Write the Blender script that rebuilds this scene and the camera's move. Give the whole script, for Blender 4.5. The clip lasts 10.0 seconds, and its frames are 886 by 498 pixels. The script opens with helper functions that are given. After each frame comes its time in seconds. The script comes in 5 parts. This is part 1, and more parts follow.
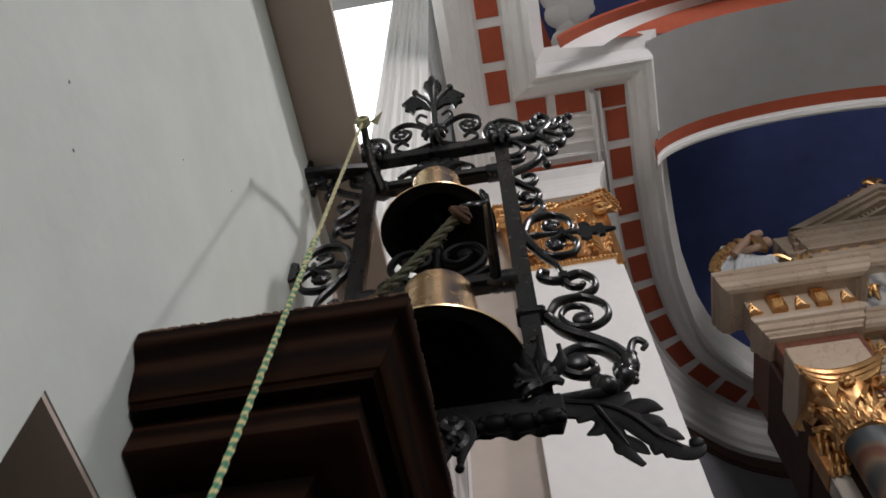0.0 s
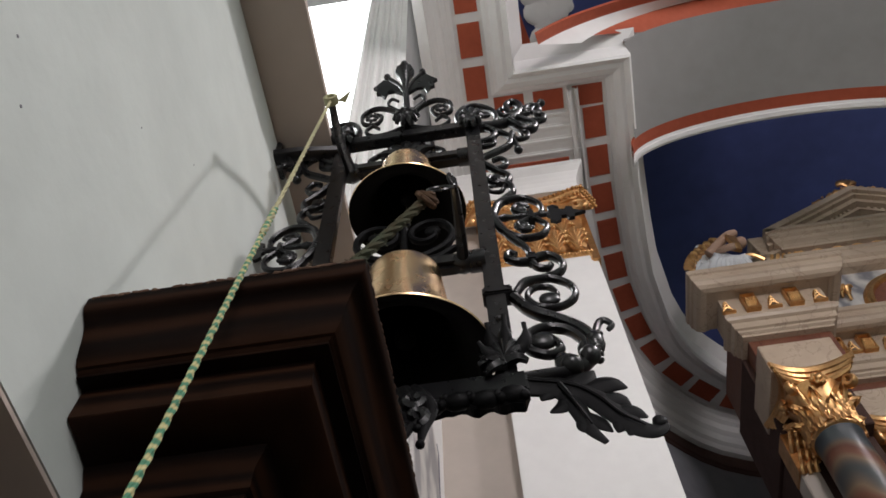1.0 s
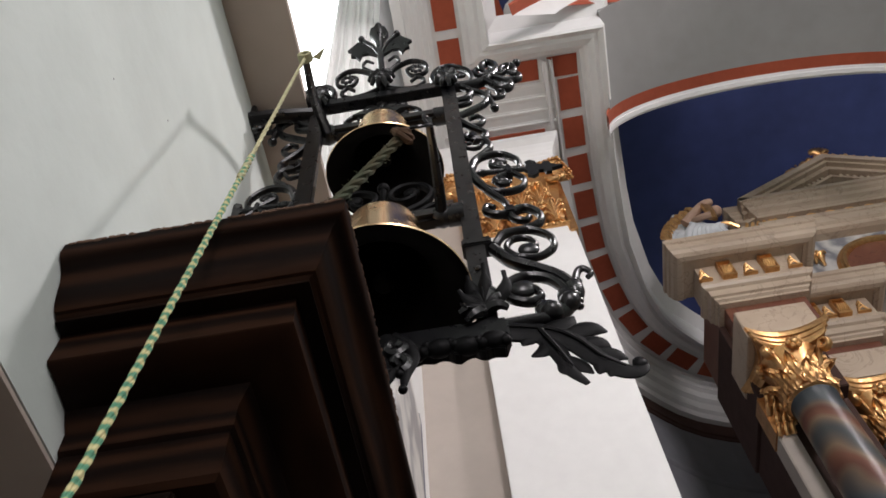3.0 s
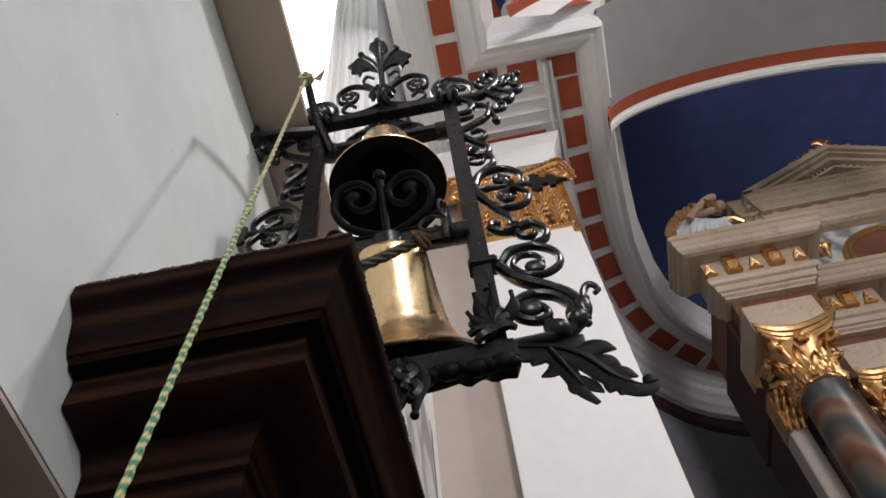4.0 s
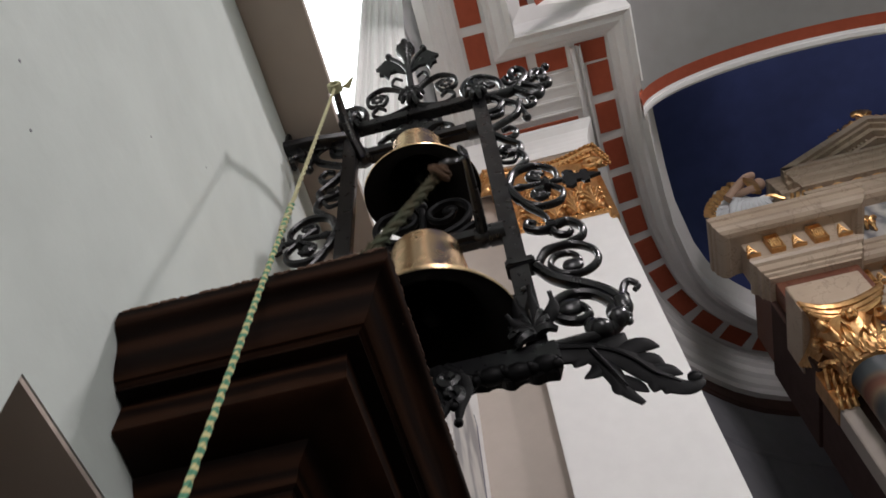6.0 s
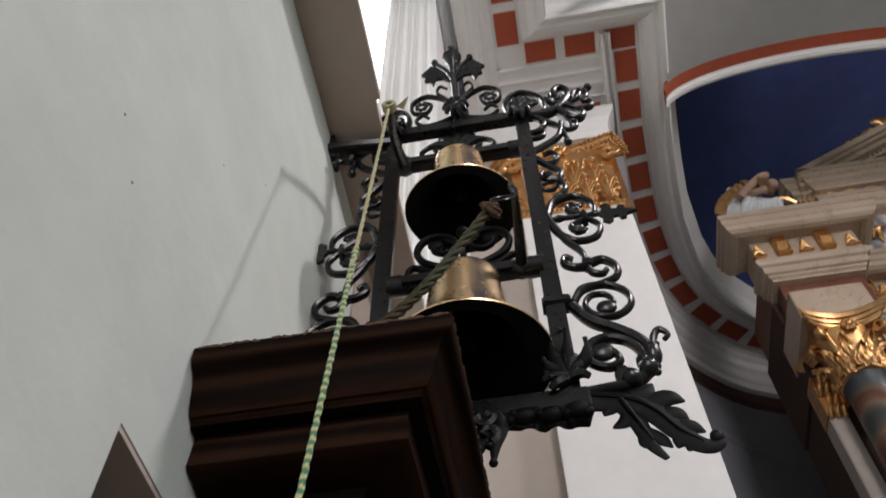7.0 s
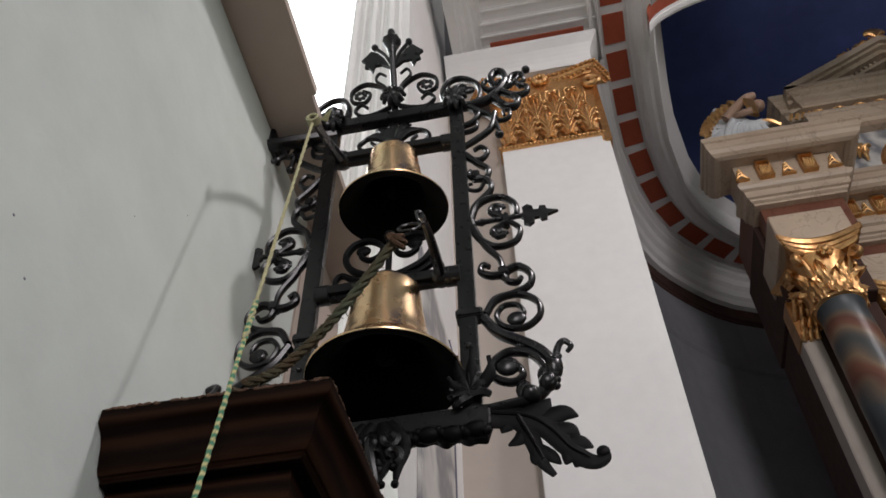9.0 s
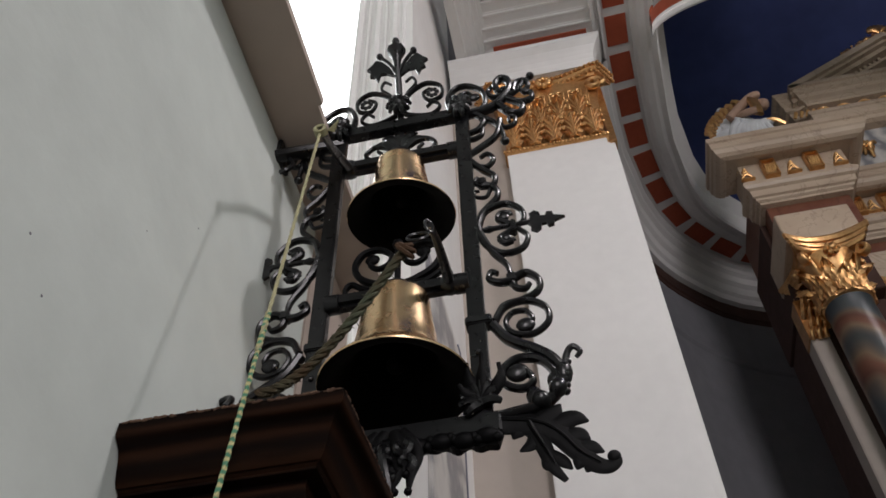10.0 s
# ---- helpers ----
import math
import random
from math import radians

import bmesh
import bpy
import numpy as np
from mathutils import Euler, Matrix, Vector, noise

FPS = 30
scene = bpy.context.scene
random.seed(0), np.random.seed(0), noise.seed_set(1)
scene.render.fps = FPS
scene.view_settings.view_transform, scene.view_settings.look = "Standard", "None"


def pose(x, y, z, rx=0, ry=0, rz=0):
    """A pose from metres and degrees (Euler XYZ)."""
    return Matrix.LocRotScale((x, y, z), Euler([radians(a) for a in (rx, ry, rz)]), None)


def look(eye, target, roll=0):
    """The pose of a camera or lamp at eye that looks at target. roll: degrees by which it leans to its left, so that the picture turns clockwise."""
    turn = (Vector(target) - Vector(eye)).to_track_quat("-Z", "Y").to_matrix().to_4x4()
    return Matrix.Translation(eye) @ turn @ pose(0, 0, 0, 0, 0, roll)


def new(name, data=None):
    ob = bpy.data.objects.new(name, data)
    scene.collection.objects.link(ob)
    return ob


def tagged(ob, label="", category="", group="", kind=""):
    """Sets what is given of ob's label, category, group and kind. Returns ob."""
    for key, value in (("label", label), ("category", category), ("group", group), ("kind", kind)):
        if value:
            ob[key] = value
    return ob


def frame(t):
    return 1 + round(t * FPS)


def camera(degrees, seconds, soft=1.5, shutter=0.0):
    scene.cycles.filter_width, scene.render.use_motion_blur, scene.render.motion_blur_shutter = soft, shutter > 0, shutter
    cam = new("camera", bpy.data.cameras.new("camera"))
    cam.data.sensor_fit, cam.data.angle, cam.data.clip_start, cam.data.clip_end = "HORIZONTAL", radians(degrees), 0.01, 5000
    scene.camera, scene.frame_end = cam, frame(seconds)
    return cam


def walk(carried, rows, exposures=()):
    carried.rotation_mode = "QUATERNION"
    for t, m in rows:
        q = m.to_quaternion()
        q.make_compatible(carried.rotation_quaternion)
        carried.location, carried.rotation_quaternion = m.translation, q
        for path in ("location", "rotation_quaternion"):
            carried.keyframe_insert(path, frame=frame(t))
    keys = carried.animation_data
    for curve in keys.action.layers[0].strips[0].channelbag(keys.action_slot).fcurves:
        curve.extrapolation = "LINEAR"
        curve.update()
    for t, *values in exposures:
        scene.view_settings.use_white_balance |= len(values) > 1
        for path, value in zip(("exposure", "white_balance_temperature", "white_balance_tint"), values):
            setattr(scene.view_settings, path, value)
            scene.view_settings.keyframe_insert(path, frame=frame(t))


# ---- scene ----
cam = camera(55.0, 10.0, 1.6, 0.5)
PATH = [
    (0, (0.05, 0.04, 1.72), (-0.094, 1.02, 3.458), -1.5),
    (0.5, (0.054, 0.074, 1.717), (-0.065, 1.054, 3.456), -2.2),
    (1, (0.065, 0.085, 1.716), (-0.03, 1.071, 3.453), -3.3),
    (1.5, (0.059, 0.096, 1.705), (-0.016, 1.089, 3.44), -4.5),
    (2, (0.041, 0.126, 1.698), (-0.022, 1.133, 3.424), -5.2),
    (2.5, (0.05, 0.137, 1.686), (-0.004, 1.167, 3.4), -6.1),
    (4, (0.059, 0.093, 1.707), (-0.002, 1.126, 3.418), -8.1),
    (4.5, (0.06, 0.104, 1.699), (-0.011, 1.141, 3.408), -8.9),
    (5, (0.055, 0.112, 1.706), (-0.028, 1.154, 3.41), -9.2),
    (6.3, (0.067, 0.04, 1.732), (-0.093, 1.073, 3.437), -6.2),
    (6.5, (0.039, 0.008, 1.74), (-0.118, 1.046, 3.442), -6.2),
    (7, (0.021, -0.082, 1.744), (-0.15, 1.038, 3.392), -1.2),
    (7.5, (0.162, -0.17, 1.765), (-0.037, 1.093, 3.302), -0.7),
    (8, (0.222, -0.237, 1.788), (0.0, 1.049, 3.303), -0.5),
    (8.5, (0.223, -0.26, 1.805), (0.001, 1.041, 3.308), -1.1),
    (9, (0.229, -0.268, 1.807), (0.005, 1.028, 3.314), -1.6),
    (9.5, (0.23, -0.278, 1.804), (0.002, 1.014, 3.313), -1.9),
    (10, (0.228, -0.285, 1.803), (-0.009, 1.003, 3.315), -2.1),
]
walk(cam, [(t, look(eye, target, roll)) for t, eye, target, roll in PATH],
     [(0, -0.13), (1.0, 0.05), (2.5, 0.38), (4.5, 0.17), (5.2, 0.12), (6.5, -0.02), (7.5, 0.10), (8.0, 0.07), (9.0, -0.13), (10.0, -0.27)])

# ---- light ----
world = bpy.data.worlds.new("World")
scene.world = world
world.use_nodes = True
wt = world.node_tree
sky = wt.nodes.new("ShaderNodeTexSky")
sky.sky_type = "NISHITA"
sky.sun_disc = False
sky.sun_elevation, sky.sun_rotation = radians(50), radians(70)
wt.links.new(sky.outputs[0], wt.nodes["Background"].inputs[0])
wt.nodes["Background"].inputs[1].default_value = 0.12
scene.view_settings.exposure = 0.0


def window_light(name, eye, target, w, h, power, colour=(1, 0.97, 0.92), spread=180):
    """Daylight in the opening of a window."""
    lamp = bpy.data.lights.new(name, "AREA")
    lamp.shape, lamp.size, lamp.size_y, lamp.energy, lamp.color = "RECTANGLE", w, h, power, colour
    lamp.spread = radians(spread)  # a deep reveal narrows the light
    ob = new(name, lamp)
    ob.matrix_world = look(eye, target)
    return ob


# windows of the nave: one high across the church, one in the end wall behind, one beside the pier
window_light("window_light_high", (5.85, 0.1, 8.65), (-0.39, 0.64, 3.14), 0.5, 0.8, 92, (1, 0.925, 0.957), 100)
window_light("window_light_front", (3.6, -8.85, 5.3), (1.0, 3.5, 5.6), 3.0, 5.0, 690, (1.0, 0.925, 0.96))
window_light("window_light_pier", (-2.3, 2.6, 6.5), (-0.4, 2.2, 5.0), 1.4, 4.5, 105, (0.95, 0.98, 1.0))


# ---- materials ----
def material(name, colour, rough=0.6, metal=0.0, grain=0.08, scale=30.0, bump=0.15, depth=0.002, second=None, big=2.0, spec=0.5):
    """A surface with two scales of variation in colour, and fine relief."""
    m = bpy.data.materials.new(name)
    m.use_nodes = True
    nt = m.node_tree
    b = nt.nodes["Principled BSDF"]
    b.inputs["Roughness"].default_value, b.inputs["Metallic"].default_value = rough, metal
    b.inputs["Specular IOR Level"].default_value = spec
    tc = nt.nodes.new("ShaderNodeTexCoord")
    n1, n2 = nt.nodes.new("ShaderNodeTexNoise"), nt.nodes.new("ShaderNodeTexNoise")
    for n, s, d in ((n1, scale, 6), (n2, big, 4)):
        n.inputs["Scale"].default_value, n.inputs["Detail"].default_value = s, d
        nt.links.new(tc.outputs["Object"], n.inputs["Vector"])
    mix = nt.nodes.new("ShaderNodeMix")
    mix.data_type = "RGBA"
    c2 = second or tuple(c * (1 - 2.2 * grain) for c in colour)
    mix.inputs["A"].default_value, mix.inputs["B"].default_value = (*colour, 1), (*c2, 1)
    add = nt.nodes.new("ShaderNodeMath")
    add.operation = "MULTIPLY_ADD"
    add.inputs[1].default_value, add.inputs[2].default_value = 0.45, 0.0
    nt.links.new(n1.outputs["Fac"], add.inputs[0])
    tot = nt.nodes.new("ShaderNodeMath")
    tot.operation = "MULTIPLY_ADD"
    tot.inputs[1].default_value = 0.7
    nt.links.new(n2.outputs["Fac"], tot.inputs[0])
    nt.links.new(add.outputs[0], tot.inputs[2])
    ramp = nt.nodes.new("ShaderNodeMapRange")
    ramp.inputs["From Min"].default_value, ramp.inputs["From Max"].default_value = 0.38, 0.8
    nt.links.new(tot.outputs[0], ramp.inputs["Value"])
    nt.links.new(ramp.outputs[0], mix.inputs["Factor"])
    nt.links.new(mix.outputs["Result"], b.inputs["Base Color"])
    rr = nt.nodes.new("ShaderNodeMapRange")
    rr.inputs["To Min"].default_value, rr.inputs["To Max"].default_value = max(0.03, rough - 0.1), min(1, rough + 0.12)
    nt.links.new(n1.outputs["Fac"], rr.inputs["Value"])
    nt.links.new(rr.outputs[0], b.inputs["Roughness"])
    bp = nt.nodes.new("ShaderNodeBump")
    bp.inputs["Strength"].default_value, bp.inputs["Distance"].default_value = bump, depth
    nt.links.new(n1.outputs["Fac"], bp.inputs["Height"])
    nt.links.new(bp.outputs[0], b.inputs["Normal"])
    return m


def waves(name, stops, scale, rough=0.3, distort=6.0, direction="X", metal=0.0, bump=0.0, stretch=(1, 1, 1)):
    """A veined or grained surface: stops are (place, colour)."""
    m = bpy.data.materials.new(name)
    m.use_nodes = True
    nt = m.node_tree
    b = nt.nodes["Principled BSDF"]
    b.inputs["Roughness"].default_value, b.inputs["Metallic"].default_value = rough, metal
    tc, mp = nt.nodes.new("ShaderNodeTexCoord"), nt.nodes.new("ShaderNodeMapping")
    mp.inputs["Scale"].default_value = stretch
    w = nt.nodes.new("ShaderNodeTexWave")
    w.bands_direction = direction
    w.inputs["Scale"].default_value, w.inputs["Distortion"].default_value, w.inputs["Detail"].default_value = scale, distort, 4
    w.inputs["Detail Scale"].default_value = 1.5
    cr = nt.nodes.new("ShaderNodeValToRGB")
    while len(cr.color_ramp.elements) < len(stops):
        cr.color_ramp.elements.new(0.5)
    for e, (p, c) in zip(cr.color_ramp.elements, stops):
        e.position, e.color = p, (*c, 1)
    nt.links.new(tc.outputs["Object"], mp.inputs["Vector"])
    nt.links.new(mp.outputs[0], w.inputs["Vector"])
    nt.links.new(w.outputs["Fac"], cr.inputs["Fac"])
    nt.links.new(cr.outputs["Color"], b.inputs["Base Color"])
    if bump:
        bp = nt.nodes.new("ShaderNodeBump")
        bp.inputs["Strength"].default_value, bp.inputs["Distance"].default_value = bump, 0.002
        nt.links.new(w.outputs["Fac"], bp.inputs["Height"])
        nt.links.new(bp.outputs[0], b.inputs["Normal"])
    return m


def marble(name, light, dark, vein, scale=2.4):
    """Polished stone: clouded ground with fine crooked veins."""
    m = material(name, light, 0.38, 0, 0.1, 9, 0.04, 0.001, dark, scale)
    nt = m.node_tree
    b = nt.nodes["Principled BSDF"]
    ground = b.inputs["Base Color"].links[0].from_socket
    tc, n = nt.nodes.new("ShaderNodeTexCoord"), nt.nodes.new("ShaderNodeTexNoise")
    n.inputs["Scale"].default_value, n.inputs["Detail"].default_value, n.inputs["Distortion"].default_value = scale * 1.3, 7, 1.6
    nt.links.new(tc.outputs["Object"], n.inputs["Vector"])
    away, near = nt.nodes.new("ShaderNodeMath"), nt.nodes.new("ShaderNodeMath")
    away.operation, away.inputs[1].default_value = "SUBTRACT", 0.5
    near.operation = "ABSOLUTE"
    nt.links.new(n.outputs["Fac"], away.inputs[0])
    nt.links.new(away.outputs[0], near.inputs[0])
    line = nt.nodes.new("ShaderNodeMapRange")
    line.inputs["From Min"].default_value, line.inputs["From Max"].default_value = 0.0, 0.016
    line.inputs["To Min"].default_value, line.inputs["To Max"].default_value = 0.6, 0.0
    nt.links.new(near.outputs[0], line.inputs["Value"])
    mix = nt.nodes.new("ShaderNodeMix")
    mix.data_type = "RGBA"
    mix.inputs["B"].default_value = (*vein, 1)
    nt.links.new(ground, mix.inputs["A"])
    nt.links.new(line.outputs[0], mix.inputs["Factor"])
    nt.links.new(mix.outputs["Result"], b.inputs["Base Color"])
    return m


PLASTER = material("plaster", (0.66, 0.71, 0.67), 0.85, 0, 0.065, 11, 0.45, 0.006, big=2.2)
WHITE = material("white_paint", (0.80, 0.79, 0.77), 0.7, 0, 0.04, 14, 0.15, 0.003, big=1.2)
GREIGE = material("warm_paint_and_shaded_marble", (0.45, 0.395, 0.345), 0.8, 0, 0.05, 12, 0.2, 0.003)
GREY = material("grey_paint", (0.275, 0.270, 0.260), 0.85, 0, 0.05, 8, 0.15, 0.003)
# dark slate: the shade on the apse and back walls is in this colour
SLATE = material("shaded_slate_paint", (0.22, 0.22, 0.24), 0.85, 0, 0.06, 8, 0.15, 0.003)
RED = material("oxide_red_paint", (0.42, 0.085, 0.037), 0.8, 0, 0.10, 20, 0.15, 0.002)
BLUE = material("blue_paint", (0.050, 0.072, 0.220), 0.85, 0, 0.15, 5, 0.1, 0.002, big=1.1)
WOOD = waves("dark_oak", [(0.0, (0.0040, 0.0014, 0.0006)), (0.5, (0.0098, 0.0037, 0.0016)), (1.0, (0.0230, 0.0090, 0.0040))], 2.2, 0.55, 7.0, "Z", 0, 0.05, (0.6, 0.6, 5))
WOOD.node_tree.nodes["Principled BSDF"].inputs["Specular IOR Level"].default_value = 0.07
IRON = material("black_iron", (0.0042, 0.0042, 0.0052), 0.29, 0.0, 0.2, 60, 0.25, 0.0010, big=8, spec=0.48)
DULL_IRON = material("dull_black_iron", (0.0032, 0.0032, 0.0036), 0.55, 0.0, 0.2, 60, 0.5, 0.0015, big=8, spec=0.11)
CHIPPED = material("chipped_oak", (0.15, 0.085, 0.05), 0.8, 0, 0.3, 90, 0.5, 0.002, (0.05, 0.02, 0.01))
BRASS = material("polished_brass", (0.96, 0.70, 0.43), 0.25, 1.0, 0.05, 26, 0.015, 0.0004, (0.84, 0.55, 0.29), 9)
# near-black base carries the shade inside the bell mouths
BELL_SHADE = material("shaded_bronze", (0.005, 0.0038, 0.0028), 0.75, 0.0, 0.2, 30, 0.3, 0.001, spec=0.08)
GOLD = material("gilding", (0.84, 0.52, 0.24), 0.36, 1.0, 0.12, 45, 0.2, 0.002, (0.55, 0.29, 0.11), 12)
CREAM = marble("cream_marble", (0.55, 0.44, 0.33), (0.44, 0.335, 0.245), (0.30, 0.215, 0.15))
RUSSET = marble("russet_marble", (0.15, 0.048, 0.028), (0.21, 0.085, 0.05), (0.075, 0.022, 0.014), 5.0)
STRIPED = waves("striped_marble", [(0.0, (0.028, 0.036, 0.042)), (0.25, (0.055, 0.064, 0.068)), (0.42, (0.13, 0.085, 0.055)), (0.58, (0.105, 0.034, 0.020)), (0.76, (0.16, 0.066, 0.038)), (0.88, (0.20, 0.135, 0.085)), (1.0, (0.05, 0.055, 0.055))], 0.42, 0.40, 7.0, "DIAGONAL", stretch=(1.3, 0.9, 1.2))
STRIPED.node_tree.nodes["Wave Texture"].inputs["Detail Scale"].default_value = 0.8
CORD = waves("green_yellow_cord", [(0.0, (0.07, 0.22, 0.13)), (0.38, (0.12, 0.29, 0.17)), (0.58, (0.40, 0.37, 0.17)), (1.0, (0.55, 0.50, 0.26))], 24, 0.85, 2.0, "Z")
PALE_CORD = material("pale_yellow_cord", (0.46, 0.42, 0.24), 0.85, 0, 0.2, 90, 0.5, 0.001, (0.33, 0.33, 0.20), 30)
HEMP = material("old_rope", (0.062, 0.085, 0.052), 0.95, 0, 0.3, 40, 0.9, 0.003, (0.080, 0.036, 0.014), 14)
KNOTTED = material("orange_brown_rope", (0.085, 0.042, 0.018), 0.95, 0, 0.3, 90, 0.9, 0.003, (0.06, 0.035, 0.02), 25)
STATUE = material("painted_statue", (0.66, 0.68, 0.70), 0.6, 0, 0.1, 20, 0.3, 0.004)
SKIN = material("flesh_paint", (0.42, 0.27, 0.19), 0.6, 0, 0.1, 20, 0.2, 0.002)
FLOOR = material("stone_floor", (0.06, 0.05, 0.042), 0.5, 0, 0.12, 8, 0.1, 0.002)
SOFFIT = material("brown_grey_paint_and_shade", (0.54, 0.45, 0.385), 0.8, 0, 0.06, 12, 0.15, 0.003)
VEINED = waves("veined_grey_marble", [(0.0, (0.20, 0.20, 0.22)), (0.4, (0.42, 0.41, 0.40)), (1.0, (0.60, 0.58, 0.55))], 1.3, 0.3, 14.0, "X")
BROWN = material("brown_paint_and_shade", (0.060, 0.026, 0.018), 0.8, 0, 0.1, 12, 0.1, 0.002)
LEAD = material("blue_grey_paint", (0.10, 0.11, 0.17), 0.6, 0, 0.1, 12, 0.1, 0.002)


# ---- building helpers ----
ORIGIN = {}


def thing(name, x, y, z, label, category, group="", kind=""):
    ob = new(name)
    ob.location = (x, y, z)
    ob.empty_display_size = 0.05
    ORIGIN[ob.name] = Vector((x, y, z))
    return tagged(ob, label, category, group, kind)


def settle(bm):
    """The old frame leans forward a little, and its free side is bent back."""
    for v in bm.verts:
        d = -0.043 * (v.co.z - 3.18) + 0.20 * max(0.0, v.co.x - 0.09)
        v.co += d * Vector((0.86 * v.co.x - 0.196, 1.0, 0.86 * v.co.z - 1.55))


def part(name, bm, mat, parent=None, label="", smooth=False, bevel=0.0):
    """One mesh object from a bmesh in world metres, under its thing or part."""
    if bevel:
        bmesh.ops.bevel(bm, geom=list(bm.edges), offset=bevel, segments=2, affect="EDGES", clamp_overlap=True)
    if parent is not None:
        if parent.name == "bell_stand" and not name.startswith("wall_p"):
            settle(bm)
        bmesh.ops.translate(bm, verts=bm.verts, vec=-ORIGIN[parent.name])
    bmesh.ops.recalc_face_normals(bm, faces=bm.faces)
    me = bpy.data.meshes.new(name)
    bm.to_mesh(me)
    bm.free()
    me.materials.append(mat)
    if smooth:
        for p in me.polygons:
            p.use_smooth = True
        me.set_sharp_from_angle(angle=radians(42))
    ob = new(name, me)
    if parent is not None:
        ob.parent = parent
        ORIGIN[ob.name] = ORIGIN[parent.name]
    if label:
        ob["label"] = label
    return ob


def structure(name, bm, mat, label, category, smooth=False, bevel=0.0):
    return tagged(part(name, bm, mat, None, "", smooth, bevel), label, category, "", "structure")


def box(x0, x1, y0, y1, z0, z1, bm=None):
    bm = bm or bmesh.new()
    m = Matrix.LocRotScale(((x0 + x1) / 2, (y0 + y1) / 2, (z0 + z1) / 2), None, (x1 - x0, y1 - y0, z1 - z0))
    bmesh.ops.create_cube(bm, size=1, matrix=m)
    return bm


def ball(x, y, z, r, bm=None, sx=1, sy=1, sz=1, seg=12):
    bm = bm or bmesh.new()
    bmesh.ops.create_uvsphere(bm, u_segments=seg, v_segments=max(6, seg // 2 + 1), radius=r, matrix=Matrix.LocRotScale((x, y, z), None, (sx, sy, sz)))
    return bm


def glide(pts, steps=6):
    """A smooth line through points."""
    p = [Vector(q) for q in pts]
    p = [2 * p[0] - p[1]] + p + [2 * p[-1] - p[-2]]
    out = []
    for i in range(1, len(p) - 2):
        for k in range(steps):
            t = k / steps
            a, b, c, d = p[i - 1:i + 3]
            out.append(0.5 * (2 * b + (c - a) * t + (2 * a - 5 * b + 4 * c - d) * t * t + (3 * b - a - 3 * c + d) * t ** 3))
    return out + [p[-2]]


def tube(line, radius, bm=None, sides=8, flat=1.0, up=(0, 1, 0)):
    """A bar along a line; radius is a number or a function of 0..1; flat stretches it along up."""
    bm = bm or bmesh.new()
    line = [Vector(q) for q in line]
    rings = []
    for i, q in enumerate(line):
        along = (line[min(i + 1, len(line) - 1)] - line[max(i - 1, 0)]).normalized()
        u = Vector(up)
        u = (u - along * u.dot(along))
        u = u.normalized() if u.length > 1e-4 else along.orthogonal().normalized()
        v = along.cross(u)
        r = radius(i / (len(line) - 1)) if callable(radius) else radius
        rings.append([bm.verts.new(q + r * (math.cos(a) * flat * u + math.sin(a) * v)) for a in (2 * math.pi * k / sides for k in range(sides))])
    for a, b in zip(rings, rings[1:]):
        for k in range(sides):
            bm.faces.new((a[k], a[(k + 1) % sides], b[(k + 1) % sides], b[k]))
    bm.faces.new(rings[0][::-1]), bm.faces.new(rings[-1])
    return bm


def lathe(profile, x, y, z, bm=None, seg=48, closed=False):
    """A turned body about the upright line through x, y; profile of (radius, height over z)."""
    bm = bm or bmesh.new()
    rings = []
    for r, h in profile:
        if r < 1e-5:
            rings.append([bm.verts.new((x, y, z + h))])
        else:
            rings.append([bm.verts.new((x + r * math.cos(2 * math.pi * k / seg), y + r * math.sin(2 * math.pi * k / seg), z + h)) for k in range(seg)])
    for a, b in zip(rings, rings[1:]):
        for k in range(seg):
            j = (k + 1) % seg
            q = [a[k % len(a)], a[j % len(a)], b[j % len(b)], b[k % len(b)]]
            q = list(dict.fromkeys(q))
            if len(q) > 2:
                bm.faces.new(q)
    return bm


def moulding(path, profile, bm=None):
    """A profile of (offset to the right of the path, height) run along a line in plan, mitred at its corners."""
    bm = bm or bmesh.new()
    path = [Vector(p) for p in path]
    rows = []
    for i, p in enumerate(path):
        d0 = (path[i] - path[i - 1]).normalized() if i else (path[1] - path[0]).normalized()
        d1 = (path[i + 1] - path[i]).normalized() if i < len(path) - 1 else d0
        n0, n1 = Vector((d0.y, -d0.x)), Vector((d1.y, -d1.x))
        n = (n0 + n1).normalized()
        n = n / max(0.3, n.dot(n0))
        rows.append([bm.verts.new((p.x + n.x * o, p.y + n.y * o, h)) for o, h in profile])
    for a, b in zip(rows, rows[1:]):
        for k in range(len(profile) - 1):
            bm.faces.new((a[k], a[k + 1], b[k + 1], b[k]))
    return bm


def plate(outline, y, thick, bm=None):
    """A flat piece cut from sheet in an upright plane: outline of (x, z)."""
    bm = bm or bmesh.new()
    front = [bm.verts.new((x, y - thick / 2, z)) for x, z in outline]
    f = bm.faces.new(front)
    r = bmesh.ops.extrude_face_region(bm, geom=[f])
    bmesh.ops.translate(bm, verts=[v for v in r["geom"] if isinstance(v, bmesh.types.BMVert)], vec=(0, thick, 0))
    return bm


